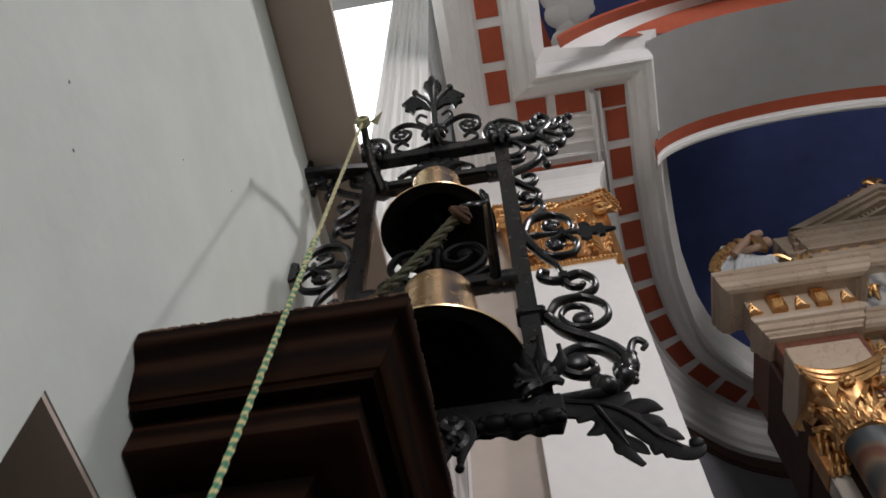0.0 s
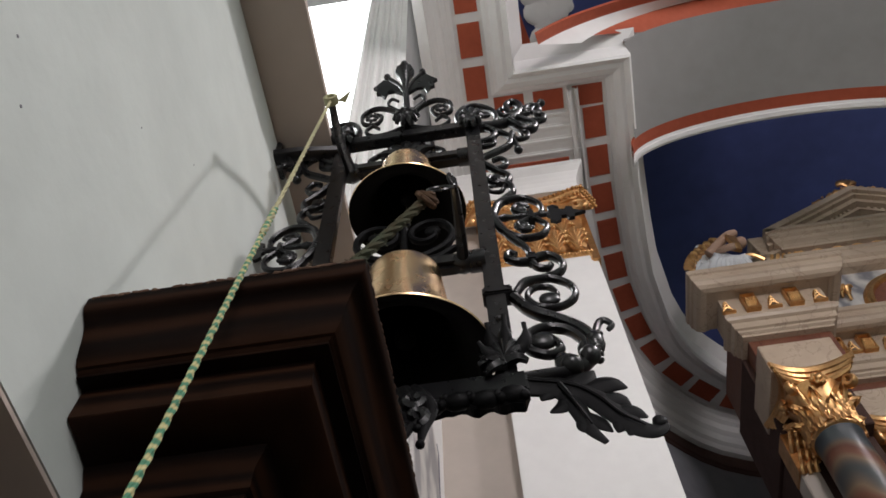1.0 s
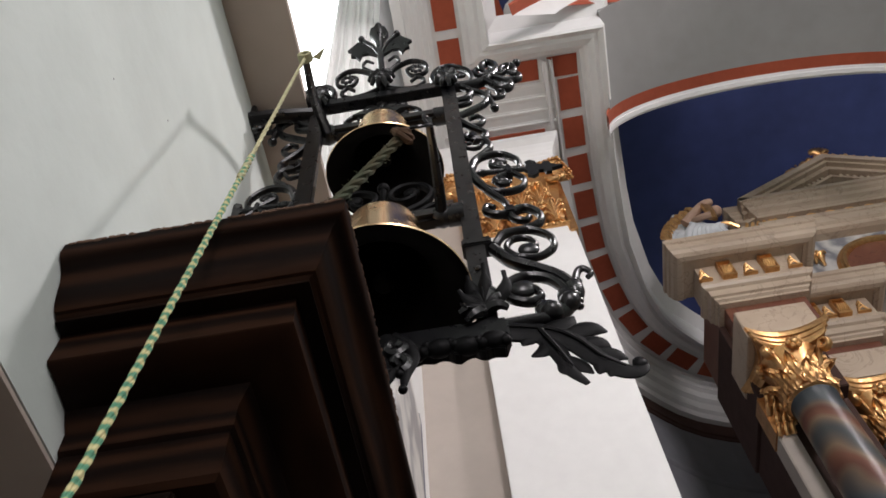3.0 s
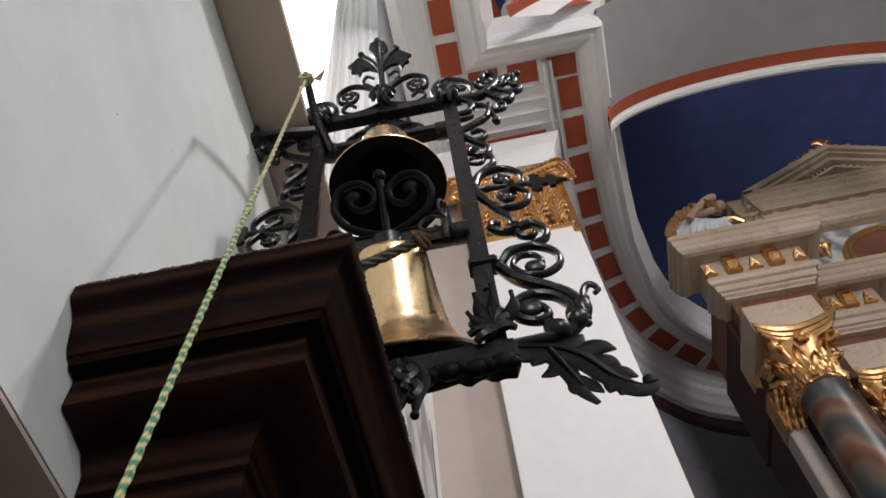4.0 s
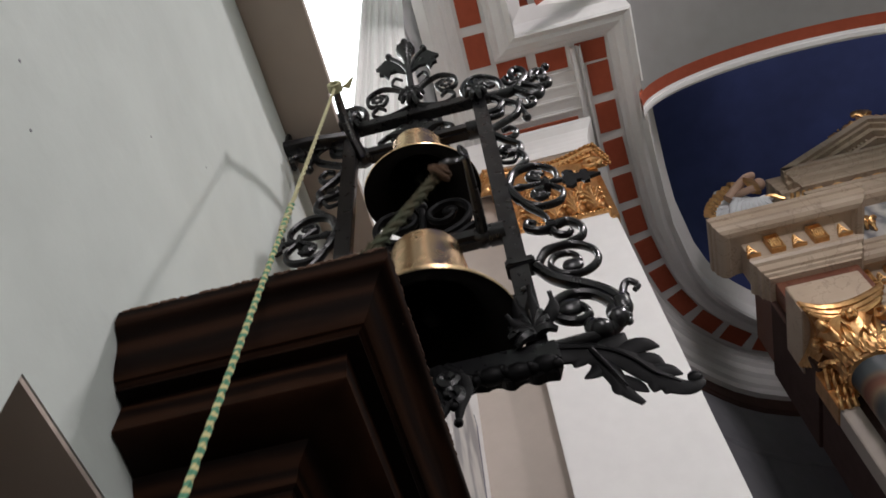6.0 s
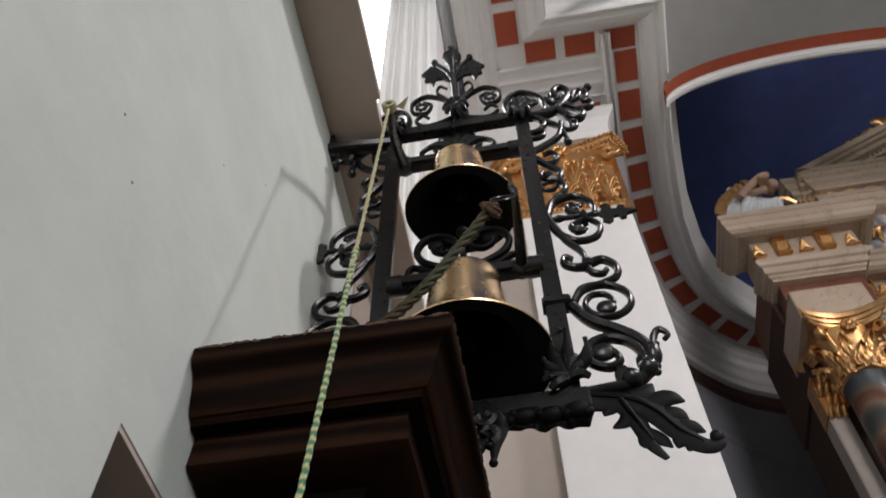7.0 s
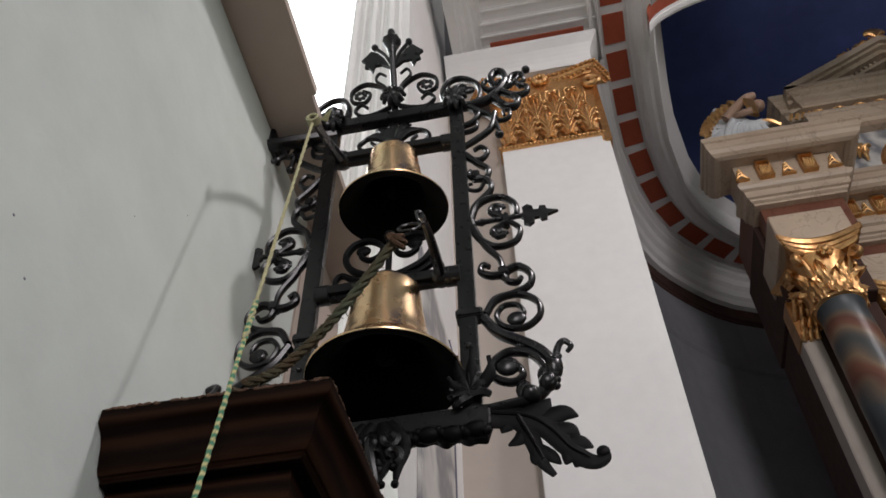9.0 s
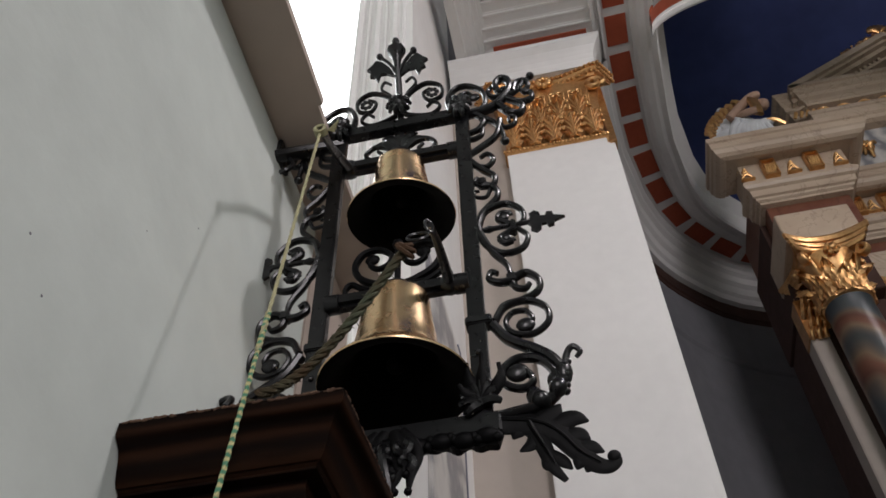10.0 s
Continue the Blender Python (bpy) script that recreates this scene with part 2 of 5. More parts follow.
# ---- structure ----
structure("floor", box(-3, 8, -9, 8, -0.2, 0), FLOOR, "worn grey stone church floor", "floor")
structure("ceiling", box(-3.2, 8.2, -9.2, 8.2, 14, 14.2), GREY, "grey painted vault far overhead", "ceiling")
structure("wall_south", box(-3.2, 8.2, -9.2, -9, 0, 14), PLASTER, "pale plastered end wall of the nave", "wall")
structure("wall_east", box(6, 6.2, -9, 8, 0, 14), PLASTER, "pale plastered wall across the nave", "wall")
structure("wall_north", box(-3.2, 8.2, 8, 8.2, 0, 14), SLATE, "wall behind the altar, its shade put into a slate colour", "wall")
structure("wall_outer_west", box(-3.2, -3, -9, 8, 0, 14), PLASTER, "pale plastered outer wall", "wall")

WALL_X, SOFFIT_Z, AXIS = -0.39, 3.632, -0.085
NICHE_Y, NICHE_Z = 0.476, 2.345
structure("wall_west", box(-0.75, WALL_X, -5, NICHE_Y, 0, SOFFIT_Z - 0.004), PLASTER, "pale grey-green plastered wall beside the door casing", "wall")
structure("wall_west_head", box(-0.75, WALL_X, NICHE_Y, 1.45, NICHE_Z, SOFFIT_Z - 0.004), PLASTER, "pale grey-green plastered wall over the recess", "wall")
structure("recess_back", box(-0.75, -0.60, NICHE_Y, 1.45, 0, NICHE_Z), SOFFIT, "shaded back of the recess behind the casing", "wall")
structure("gallery_soffit", box(-0.75, -0.25, -5, 0.745, SOFFIT_Z, SOFFIT_Z + 0.03), SOFFIT, "warm grey underside of a projecting gallery edge", "ceiling")
structure("gallery_return", box(-0.75, -0.262, 0.745, 1.47, SOFFIT_Z, SOFFIT_Z + 0.03), SOFFIT, "set-back end of the gallery underside", "ceiling")

# thin brown-grey sheet laid on the plaster as the shade behind the bells
structure("wall_shade_panel", box(WALL_X - 0.01, WALL_X + 0.004, 1.13, 1.455, 2.6, SOFFIT_Z - 0.004), SOFFIT, "warm grey sheet standing for shade on the wall under the gallery", "wall", bevel=0.003)

structure("recess_lining", box(-0.60, WALL_X - 0.001, NICHE_Y + 0.001, 1.45, NICHE_Z - 0.008, NICHE_Z - 0.002), SOFFIT, "warm grey underside of the recess head", "ceiling")

# pier with a fluted jamb beside the bright window
PIER_Y = 1.8
structure("pier", box(-0.60, -0.28, PIER_Y, 3.05, 0, 13.5), WHITE, "white plastered pier beside the window", "pier")
fl = bmesh.new()
for i in range(6):
    x = -0.585 + 0.05 * i
    tube([(x, PIER_Y, 0.0), (x, PIER_Y, 13.5)], 0.014 if i % 2 else 0.022, fl, 8)
structure("jamb_fluting", fl, WHITE, "white fluted moulding down the window jamb", "moulding", True)
structure("window_reveal", box(-2.6, -2.5, 1.4, 3.4, 0, 13.5), WHITE, "white reveal of the tall window", "wall")
glass = bpy.data.materials.new("bright_window")
glass.use_nodes = True
e = glass.node_tree.nodes["Principled BSDF"]
e.inputs["Base Color"].default_value = (0.9, 0.93, 0.95, 1)
e.inputs["Emission Color"].default_value, e.inputs["Emission Strength"].default_value = (0.95, 0.98, 1, 1), 4.0
structure("window_1", box(-2.9, -0.60, 2.72, 2.76, 1.0, 13.5), glass, "overexposed white daylight in a tall window", "window")

# unseen blocker added behind the pier: stops window light leaking onto the altar
structure("light_block_wall", box(-0.62, -0.28, 3.05, 8.0, 0, 14), SLATE, "unseen wall added to keep the pier window's light off the altar", "wall")
structure("pier_slab", box(-0.2795, -0.262, 2.05, 2.72, 0, 4.55), VEINED, "veined grey marble slab on the side of the pier", "wall panel", bevel=0.004)
structure("pier_strip", box(-0.2795, -0.268, 2.73, 2.80, 0, 4.62), LEAD, "narrow blue-grey strip beside the marble slab", "wall panel")

# chancel wall with its pilaster
PY = 2.95
structure("wall_chancel", box(-0.28, 0.74, 3.05, 3.3, 0, 7.3), GREIGE, "beige wall beside the chancel pilaster", "wall")
structure("pilaster", box(0.085, 0.735, PY, 3.05, 0, 6.42), WHITE, "smooth white pilaster below a gilded capital", "pilaster", bevel=0.004)
structure("pilaster_backing", box(0.735, 0.785, PY + 0.04, 3.05, 0, 6.42), WHITE, "narrow white step beside the pilaster", "pilaster", bevel=0.004)

# ceiling edge: band of red blocks between mouldings, stepped and then rounded in plan
Z = 7.70
EDGE = [(0.257, -3.0), (0.257, 2.27), (1.09, 2.27), (1.12, 3.09), (1.165, 3.6), (1.21, 3.95)] + [(q.x, q.y) for q in glide([(1.34, 4.45, 0), (1.50, 4.80, 0), (1.73, 5.09, 0), (2.10, 5.40, 0), (2.7, 5.62, 0), (3.4, 5.72, 0)], 3)] + [(6.0, 5.75)]
structure("cornice_inner", moulding(EDGE, [(0, Z), (0.025, Z), (0.025, Z - 0.03), (0.05, Z - 0.045), (0.07, Z - 0.08), (0.12, Z - 0.10), (0.15, Z - 0.09), (0.19, Z - 0.12), (0.205, Z - 0.10), (0.205, Z + 0.12), (0.30, Z + 0.2)]), WHITE, "white moulded inner edge of the ceiling", "moulding")
structure("band", moulding(EDGE, [(-0.168, Z), (0, Z)]), WHITE, "pale band with painted red blocks", "ceiling band")
DEEP = [(-0.168, Z), (-0.19, Z), (-0.19, Z - 0.05), (-0.22, Z - 0.07), (-0.225, Z - 0.11), (-0.26, Z - 0.13), (-0.275, Z - 0.19), (-0.31, Z - 0.22), (-0.33, Z - 0.28), (-0.36, Z - 0.30), (-0.37, Z - 0.36), (-0.44, Z - 0.37)]
SHALLOW = [(-0.168, Z), (-0.185, Z)]
for k in range(4):
    o, h = -0.185 - 0.100 * k, Z - 0.012 - 0.008 * k
    SHALLOW += [(o, h - 0.006), (o - 0.010, h - 0.009), (o - 0.016, h - 0.004), (o - 0.028, h - 0.003), (o - 0.034, h), (o - 0.085, h + 0.001), (o - 0.091, h - 0.003), (o - 0.099, h - 0.003)]
SHALLOW.append((-0.80, Z - 0.05))
structure("cornice_west", moulding([EDGE[0], (0.257, 2.853)], [(o, Z + 0.5 * (h - Z)) for o, h in DEEP]), WHITE, "white stepped cornice mouldings under the ceiling", "moulding")
structure("cornice_coffer", moulding([(0.02, 2.27), (1.09 - 0.19, 2.27)], SHALLOW), WHITE, "white ribbed mouldings of a sunk coffer", "moulding")
structure("coffer_end", box(0.805, 0.835, 2.45, 2.9, 7.688, 7.715, box(0.835, 0.908, 2.45, 3.05, 7.68, 7.715)), WHITE, "white stepped end of the coffer", "moulding", bevel=0.004)
structure("band_back", box(0.80, 1.0, 2.44, 3.2, 7.735, 7.76), WHITE, "white plaster above the painted band", "ceiling")
structure("cornice_side", moulding(EDGE[2:4], [(-0.168, Z), (-0.185, Z), (-0.185, Z - 0.05), (-0.20, Z - 0.06), (-0.21, Z - 0.03), (-0.235, Z - 0.03), (-0.235, Z - 0.07), (-0.262, Z - 0.07), (-0.262, Z + 0.02), (-0.30, Z + 0.02)]), WHITE, "narrow white moulding beside the painted blocks", "moulding")
structure("cornice_outer", moulding(EDGE[3:], DEEP), WHITE, "white stepped cornice mouldings under the ceiling", "moulding")
structure("apse_wall", moulding(EDGE[3:], [(-0.44, Z - 0.3), (-0.44, 0)]), SLATE, "slate-grey rounded wall of the apse, its shade in the colour", "wall")
# red-brown line and the cornice's shadow, both in one dark colour
structure("brown_line", moulding(EDGE[3:], [(-0.44, 7.34), (-0.415, 7.335), (-0.412, 7.20), (-0.425, 7.19), (-0.43, 7.165), (-0.44, 7.16)]), BROWN, "brown painted line under the cornice, darkened with the cornice's shade", "moulding")
structure("string_course", moulding(EDGE[3:], [(-0.44, 6.63), (-0.425, 6.62), (-0.42, 6.59), (-0.43, 6.57), (-0.44, 6.56)]), SLATE, "slim moulded line round the apse wall", "moulding")
bands = thing("red_band", 0.257, 2.27, Z, "row of oxide-red painted blocks along the ceiling edge", "ceiling band", kind="structure")


def along(path, step, length):
    """Stretches of a line in plan: start, end and way of each, every step."""
    out = []
    whole = (step, length)
    for run in (path[:2], path[1:3], path[2:]):
        pts = [Vector(p) for p in run]
        step, length = (0.29, 0.22) if len(run) == 2 and run[0][1] == run[1][1] else whole
        at = [0.0]
        for p, q in zip(pts, pts[1:]):
            at.append(at[-1] + (q - p).length)

        def place(s):
            for p, q, s0, s1 in zip(pts, pts[1:], at, at[1:]):
                if s <= s1 + 1e-6:
                    return p.lerp(q, (s - s0) / (s1 - s0))
            return pts[-1]
        s = 0.18 if len(run) > 2 else (at[-1] - length) % step
        while s + length <= at[-1] + 1e-6:
            p, q = place(s), place(s + length)
            out.append((p, q, (q - p).normalized()))
            s += step
    return out


for a, b, d in along(EDGE, 0.322, 0.25):
    n = Vector((d.y, -d.x))
    bm = bmesh.new()
    q = [a - n * 0.162, a - n * 0.004, b - n * 0.004, b - n * 0.162]
    low, top = [bm.verts.new((p.x, p.y, Z - 0.006)) for p in q], [bm.verts.new((p.x, p.y, Z + 0.01)) for p in q]
    bm.faces.new(low), bm.faces.new(top[::-1])
    for k in range(4):
        bm.faces.new((low[k], low[(k + 1) % 4], top[(k + 1) % 4], top[k]))
    part("block", bm, RED, bands)

# vault: grey transverse arch between red stripes, blue fields before and beyond
def vault(y0, near, y1, far, name, mat, label):
    """A strip of vault between two arches, each of (springing height, rise, half width)."""
    bm = bmesh.new()
    rows = []
    for k in range(49):
        a = math.pi * k / 48
        q = [Vector((2.52 - w * math.cos(a), y, base + rise * math.sin(a))) for y, (base, rise, w) in ((y0, near), (y1, far))]
        if min(p.z for p in q) > (7.45 if y1 < 2.0 else 7.74 if y1 < 2.1 else 7.53 if y1 < 2.75 else 7.36):
            rows.append([bm.verts.new(p) for p in q] + [bm.verts.new(p + Vector((0, 0, 0.05))) for p in q[::-1]])
    for a, b in zip(rows, rows[1:]):
        for k in range(4):
            bm.faces.new((a[k], a[(k + 1) % 4], b[(k + 1) % 4], b[k]))
    return structure(name, bm, mat, label, "vault", True)


ARCHES = [(1.79, (6.86, 1.40, 2.12)), (1.87, (6.89, 1.393, 2.1)), (1.95, (7.085, 1.276, 1.75)), (2.03, (7.62, 0.59, 1.28)), (2.70, (7.40, 0.555, 1.28)), (2.79, (7.385, 0.555, 1.28)), (2.86, (7.365, 0.545, 1.28))]
for (y0, near), (y1, far), name, mat, label in zip(ARCHES, ARCHES[1:], ("arch_stripe_edge", "arch_moulding_near", "arch_stripe_near", "arch_soffit", "arch_stripe_far", "arch_moulding_far"), (RED, WHITE, RED, GREY, RED, WHITE), ("outer oxide-red painted stripe along the arch", "white moulded edge of the arch", "oxide-red painted stripe along the arch", "plain grey soffit of the chancel arch", "oxide-red painted stripe along the arch", "white moulded edge of the arch")):
    vault(y0, near, y1, far, name, mat, label)
vault(2.81, (7.368, 0.548, 1.28), 2.84, (7.358, 0.545, 1.28), "arch_bead", WHITE, "slim white bead along the arch")
bm = bmesh.new()
rows = [[bm.verts.new((x, y, z + d)) for x, d in ((0.7, 0), (5.98, 0), (5.98, 0.05), (0.7, 0.05))] for y, z in ((2.86, 9.30), (4.2, 9.15), (4.7, 8.86), (5.2, 8.47), (5.8, 7.98), (6.5, 7.50))]
for a, b in zip(rows, rows[1:]):
    for k in range(4):
        bm.faces.new((a[k], a[(k + 1) % 4], b[(k + 1) % 4], b[k]))
structure("blue_ceiling", bm, BLUE, "deep blue painted vault of the apse", "ceiling", True)
structure("blue_ceiling_front", box(0.30, 2.6, -1, 2.25, 8.5, 8.55), BLUE, "deep blue painted vault of the nave with white clouds", "ceiling")
structure("blue_field_stripe", moulding([(0.30, 0.9), (0.64, 2.25)], [(-0.02, 8.49), (0.055, 8.49), (0.055, 8.50)]), RED, "thin oxide-red line along the blue field", "ceiling band")
structure("blue_field_edge", moulding([(0.30, 0.9), (0.64, 2.25)], [(-0.30, 8.485), (-0.022, 8.485), (-0.022, 8.50)]), WHITE, "white border of the blue field", "ceiling band")
cloud = bmesh.new()
sky_rnd = random.Random(9)
for k in range(46):
    u, v = sky_rnd.random(), sky_rnd.random()
    ball(0.68 + 0.28 * u + 0.06 * v, 1.55 + 0.62 * v, 8.495, sky_rnd.uniform(0.05, 0.12), cloud, 1, 1, 0.10, 14)
structure("painted_cloud", cloud, WHITE, "white clouds on the blue vault", "ceiling", True)

# ---- door casing with its stepped cornice ----
CX, CY, CZ = -0.067, 0.553, 2.545
casing = thing("door_casing", -0.22, 1.2, 0, "dark-stained oak door casing with a heavy stepped cornice", "door casing")
run = [(WALL_X + 0.002, CY), (CX, CY), (CX, 3.0)]
part("cornice", moulding(run, [(-0.32, CZ), (-0.003, CZ), (0, CZ - 0.003), (0, CZ - 0.022), (-0.004, CZ - 0.027), (-0.008, CZ - 0.029), (-0.016, CZ - 0.036), (-0.022, CZ - 0.047), (-0.026, CZ - 0.062), (-0.031, CZ - 0.077), (-0.037, CZ - 0.084), (-0.041, CZ - 0.084), (-0.045, CZ - 0.088), (-0.045, CZ - 0.092), (-0.063, CZ - 0.093)]), WOOD, casing, "", True)
part("fascia", moulding(run, [(-0.063, CZ - 0.093), (-0.0635, CZ - 0.096), (-0.062, CZ - 0.136), (-0.064, CZ - 0.138), (-0.088, CZ - 0.140), (-0.122, CZ - 0.147)]), WOOD, casing, "", True)
part("frieze", moulding(run, [(-0.122, CZ - 0.147), (-0.124, CZ - 0.153), (-0.136, CZ - 0.166), (-0.137, CZ - 0.192), (-0.142, CZ - 0.196), (-0.144, CZ - 0.250), (-0.150, CZ - 0.256), (-0.195, CZ - 0.258)]), WOOD, casing, "", True)
part("body", moulding(run, [(-0.195, CZ - 0.258), (-0.195, 0.0)]), WOOD, casing)
chip = bmesh.new()
for k in range(150):
    t = random.random()
    p = Vector((WALL_X + 0.01, CY, 0)).lerp(Vector((CX, CY, 0)), t * 1.5) if t < 0.66 else Vector((CX, CY + (t - 0.66) * 1.0, 0))
    ball(p.x, p.y, CZ - 0.0025 - 0.003 * random.random(), 0.0022, chip, random.uniform(0.8, 3.0) if t < 0.66 else 0.8, random.uniform(0.8, 3.0) if t >= 0.66 else 0.8, random.uniform(0.5, 1.1), 5)
part("chipped_edge", chip, CHIPPED, casing, "worn pale chips along the top edge", True)["kind"] = "stuff"
part("bracket_block", box(-0.315, -0.255, CY + 0.147, CY + 0.197, CZ - 0.33, CZ - 0.259), WOOD, casing, "", False, 0.003)

# ---- wrought-iron bell frame ----
FY = 0.88
frame_thing = thing("bell_stand", AXIS, FY, 2.72, "black wrought-iron bell frame with scrolls fixed to the wall", "bell stand")
PX = 0.160


def scroll(name, pts, r=0.0085, taper=True, parent=None, y=FY, both=True, mat=None, knob=0.0, lean=False):
    """A forged scroll through points of (distance from the frame's middle, height), and its twin on the other side."""
    for side in (1, -1) if both and max(x for x, z in pts) < 0.306 else (1,):
        line = glide([(AXIS + side * x, y, z) for x, z in pts], 5)
        bm = tube(line, (lambda t: r * (1.0 - 0.35 * t)) if taper else r, None, 8, 1.25)
        if knob:
            if lean or name == "twig":
                ball(line[-1].x, line[-1].y, line[-1].z, knob, bm, seg=10)
            else:
                ball(line[-1].x, line[-1].y, line[-1].z, knob * 1.5, bm, 1.1, 0.52, 1.0, 12)
        if lean:
            lean_forward(bm)
        part(name, bm, mat or IRON, parent or frame_thing, "", True)


def lean_forward(bm):
    """The cresting leans out from the wall a little."""
    for v in bm.verts:
        z = 3.70 + (v.co.z - 3.70) * 0.88
        v.co.y, v.co.z = v.co.y - 0.26 * (z - 3.70), z
    return bm


for side in (1, -1):
    x = AXIS + side * PX
    part("post", box(x - 0.017, x + 0.017, FY - 0.011, FY + 0.011, 2.70, 3.70), IRON, frame_thing, "", False, 0.002)
    part("collar", box(x - 0.022, x + 0.030 if side > 0 else x + 0.022, FY - 0.017, FY + 0.017, 2.925, 2.945), IRON, frame_thing, "", False, 0.003)
    bm = ball(x, FY - 0.012, 2.853, 0.006, seg=8)
    part("rivet", bm, IRON, frame_thing, "", True)
part("top_bar", box(AXIS - PX - 0.017, AXIS + PX + 0.017, FY - 0.013, FY + 0.013, 3.664, 3.70), IRON, frame_thing, "", False, 0.002)
part("base_bar", box(WALL_X, AXIS + PX + 0.03, FY - 0.016, FY + 0.016, 2.672, 2.715), IRON, frame_thing, "", False, 0.004)
part("wall_arm", tube([(WALL_X - 0.03, FY - 0.035, 3.600), (-0.34, FY - 0.03, 3.604), (-0.24, FY, 3.645)], 0.018, None, 8), IRON, frame_thing, "", True)
part("wall_plate", box(WALL_X, WALL_X + 0.012, FY - 0.065, FY + 0.005, 3.560, 3.630), IRON, frame_thing, "", False, 0.003)
bm = tube(glide([(WALL_X + 0.012, FY - 0.03, 3.61), (-0.355, FY - 0.03, 3.555), (-0.365, FY - 0.04, 3.520), (-0.380, FY - 0.035, 3.525)]), 0.007, None, 6)
part("hook", bm, IRON, frame_thing, "", True)

# side ornament, the same on both posts
scroll("scroll", [(0.137, 3.689), (0.126, 3.757), (0.145, 3.812), (0.183, 3.817), (0.220, 3.773), (0.222, 3.707), (0.192, 3.681), (0.162, 3.707), (0.155, 3.755), (0.175, 3.784), (0.196, 3.753)], 0.0085, knob=0.010)
scroll("branch", [(0.135, 3.690), (0.171, 3.677), (0.231, 3.685), (0.269, 3.718), (0.292, 3.769), (0.287, 3.811), (0.270, 3.823), (0.255, 3.794), (0.263, 3.754), (0.277, 3.767)], 0.0125, knob=0.008)
scroll("twig", [(0.272, 3.726), (0.307, 3.745), (0.330, 3.783), (0.350, 3.807)], 0.0075, knob=0.0115)
scroll("twig", [(0.268, 3.734), (0.246, 3.735), (0.233, 3.763), (0.243, 3.786)], 0.0085)
scroll("twig", [(0.298, 3.745), (0.310, 3.785), (0.334, 3.790), (0.340, 3.758), (0.323, 3.741), (0.317, 3.763)], 0.0085)
scroll("twig", [(0.279, 3.719), (0.311, 3.690), (0.341, 3.695), (0.345, 3.723), (0.329, 3.733)], 0.0095, knob=0.0095)
scroll("twig", [(0.256, 3.695), (0.283, 3.650), (0.306, 3.639), (0.318, 3.666), (0.305, 3.692)], 0.0115, knob=0.009)
scroll("twig", [(0.208, 3.649), (0.243, 3.615), (0.258, 3.565), (0.261, 3.528)], 0.0085, knob=0.0115)
scroll("twig", [(0.251, 3.612), (0.267, 3.586), (0.290, 3.596), (0.293, 3.625), (0.278, 3.627), (0.279, 3.607)], 0.0065)
scroll("scroll", [(0.178, 3.690), (0.215, 3.640), (0.200, 3.600), (0.170, 3.585), (0.178, 3.560), (0.205, 3.570), (0.210, 3.595)])
scroll("scroll", [(0.256, 3.622), (0.242, 3.559), (0.200, 3.518), (0.171, 3.492), (0.178, 3.455), (0.208, 3.435), (0.228, 3.460), (0.215, 3.487), (0.197, 3.478)])
scroll("scroll", [(0.173, 3.468), (0.201, 3.424), (0.226, 3.392), (0.219, 3.362), (0.196, 3.363), (0.180, 3.380), (0.186, 3.397)])
scroll("scroll", [(0.194, 3.369), (0.222, 3.352), (0.228, 3.318), (0.210, 3.293), (0.186, 3.262), (0.178, 3.221)])
scroll("scroll", [(0.214, 3.348), (0.201, 3.322), (0.179, 3.328), (0.176, 3.346), (0.188, 3.348)], 0.005)
scroll("loop", [(0.178, 3.221), (0.196, 3.271), (0.240, 3.286), (0.274, 3.256), (0.276, 3.217), (0.255, 3.203)])
scroll("loop", [(0.178, 3.221), (0.189, 3.163), (0.224, 3.124), (0.266, 3.130), (0.280, 3.165), (0.262, 3.195)])
scroll("leaf", [(0.255, 3.205), (0.240, 3.218), (0.221, 3.236), (0.230, 3.256), (0.252, 3.250)], 0.008)
scroll("leaf", [(0.254, 3.196), (0.240, 3.186), (0.223, 3.174), (0.231, 3.153), (0.248, 3.156)], 0.008)
scroll("scroll", [(0.181, 3.197), (0.204, 3.131), (0.230, 3.085), (0.235, 3.042)])
scroll("scroll", [(0.237, 3.038), (0.212, 3.038), (0.191, 3.052), (0.196, 3.073), (0.209, 3.065)])
scroll("scroll", [(0.235, 3.042), (0.265, 3.054), (0.288, 3.029), (0.284, 2.998), (0.252, 2.981), (0.213, 2.972), (0.194, 2.934)])
scroll("scroll", [(0.235, 3.042), (0.241, 3.018), (0.260, 3.010), (0.270, 3.022)], 0.008)
scroll("spiral", [(0.194, 2.934), (0.215, 2.968), (0.257, 2.977), (0.292, 2.952), (0.295, 2.914), (0.264, 2.888), (0.228, 2.896), (0.214, 2.925), (0.229, 2.950), (0.255, 2.948), (0.266, 2.925), (0.251, 2.913)], 0.0075, knob=0.0115)
scroll("arm", [(-0.190, 2.925), (-0.216, 2.882), (-0.258, 2.852), (-0.304, 2.822)], 0.0105, False, both=False)
scroll("neck", [(0.190, 2.925), (0.216, 2.882), (0.260, 2.850), (0.291, 2.821), (0.307, 2.782), (0.294, 2.749), (0.262, 2.722), (0.210, 2.712), (0.160, 2.706)], 0.0105, False)
scroll("spiral", [(0.289, 2.752), (0.291, 2.787), (0.268, 2.823), (0.228, 2.832), (0.199, 2.809), (0.201, 2.779), (0.231, 2.763), (0.251, 2.776), (0.243, 2.799), (0.226, 2.800)], 0.0095, knob=0.0135)
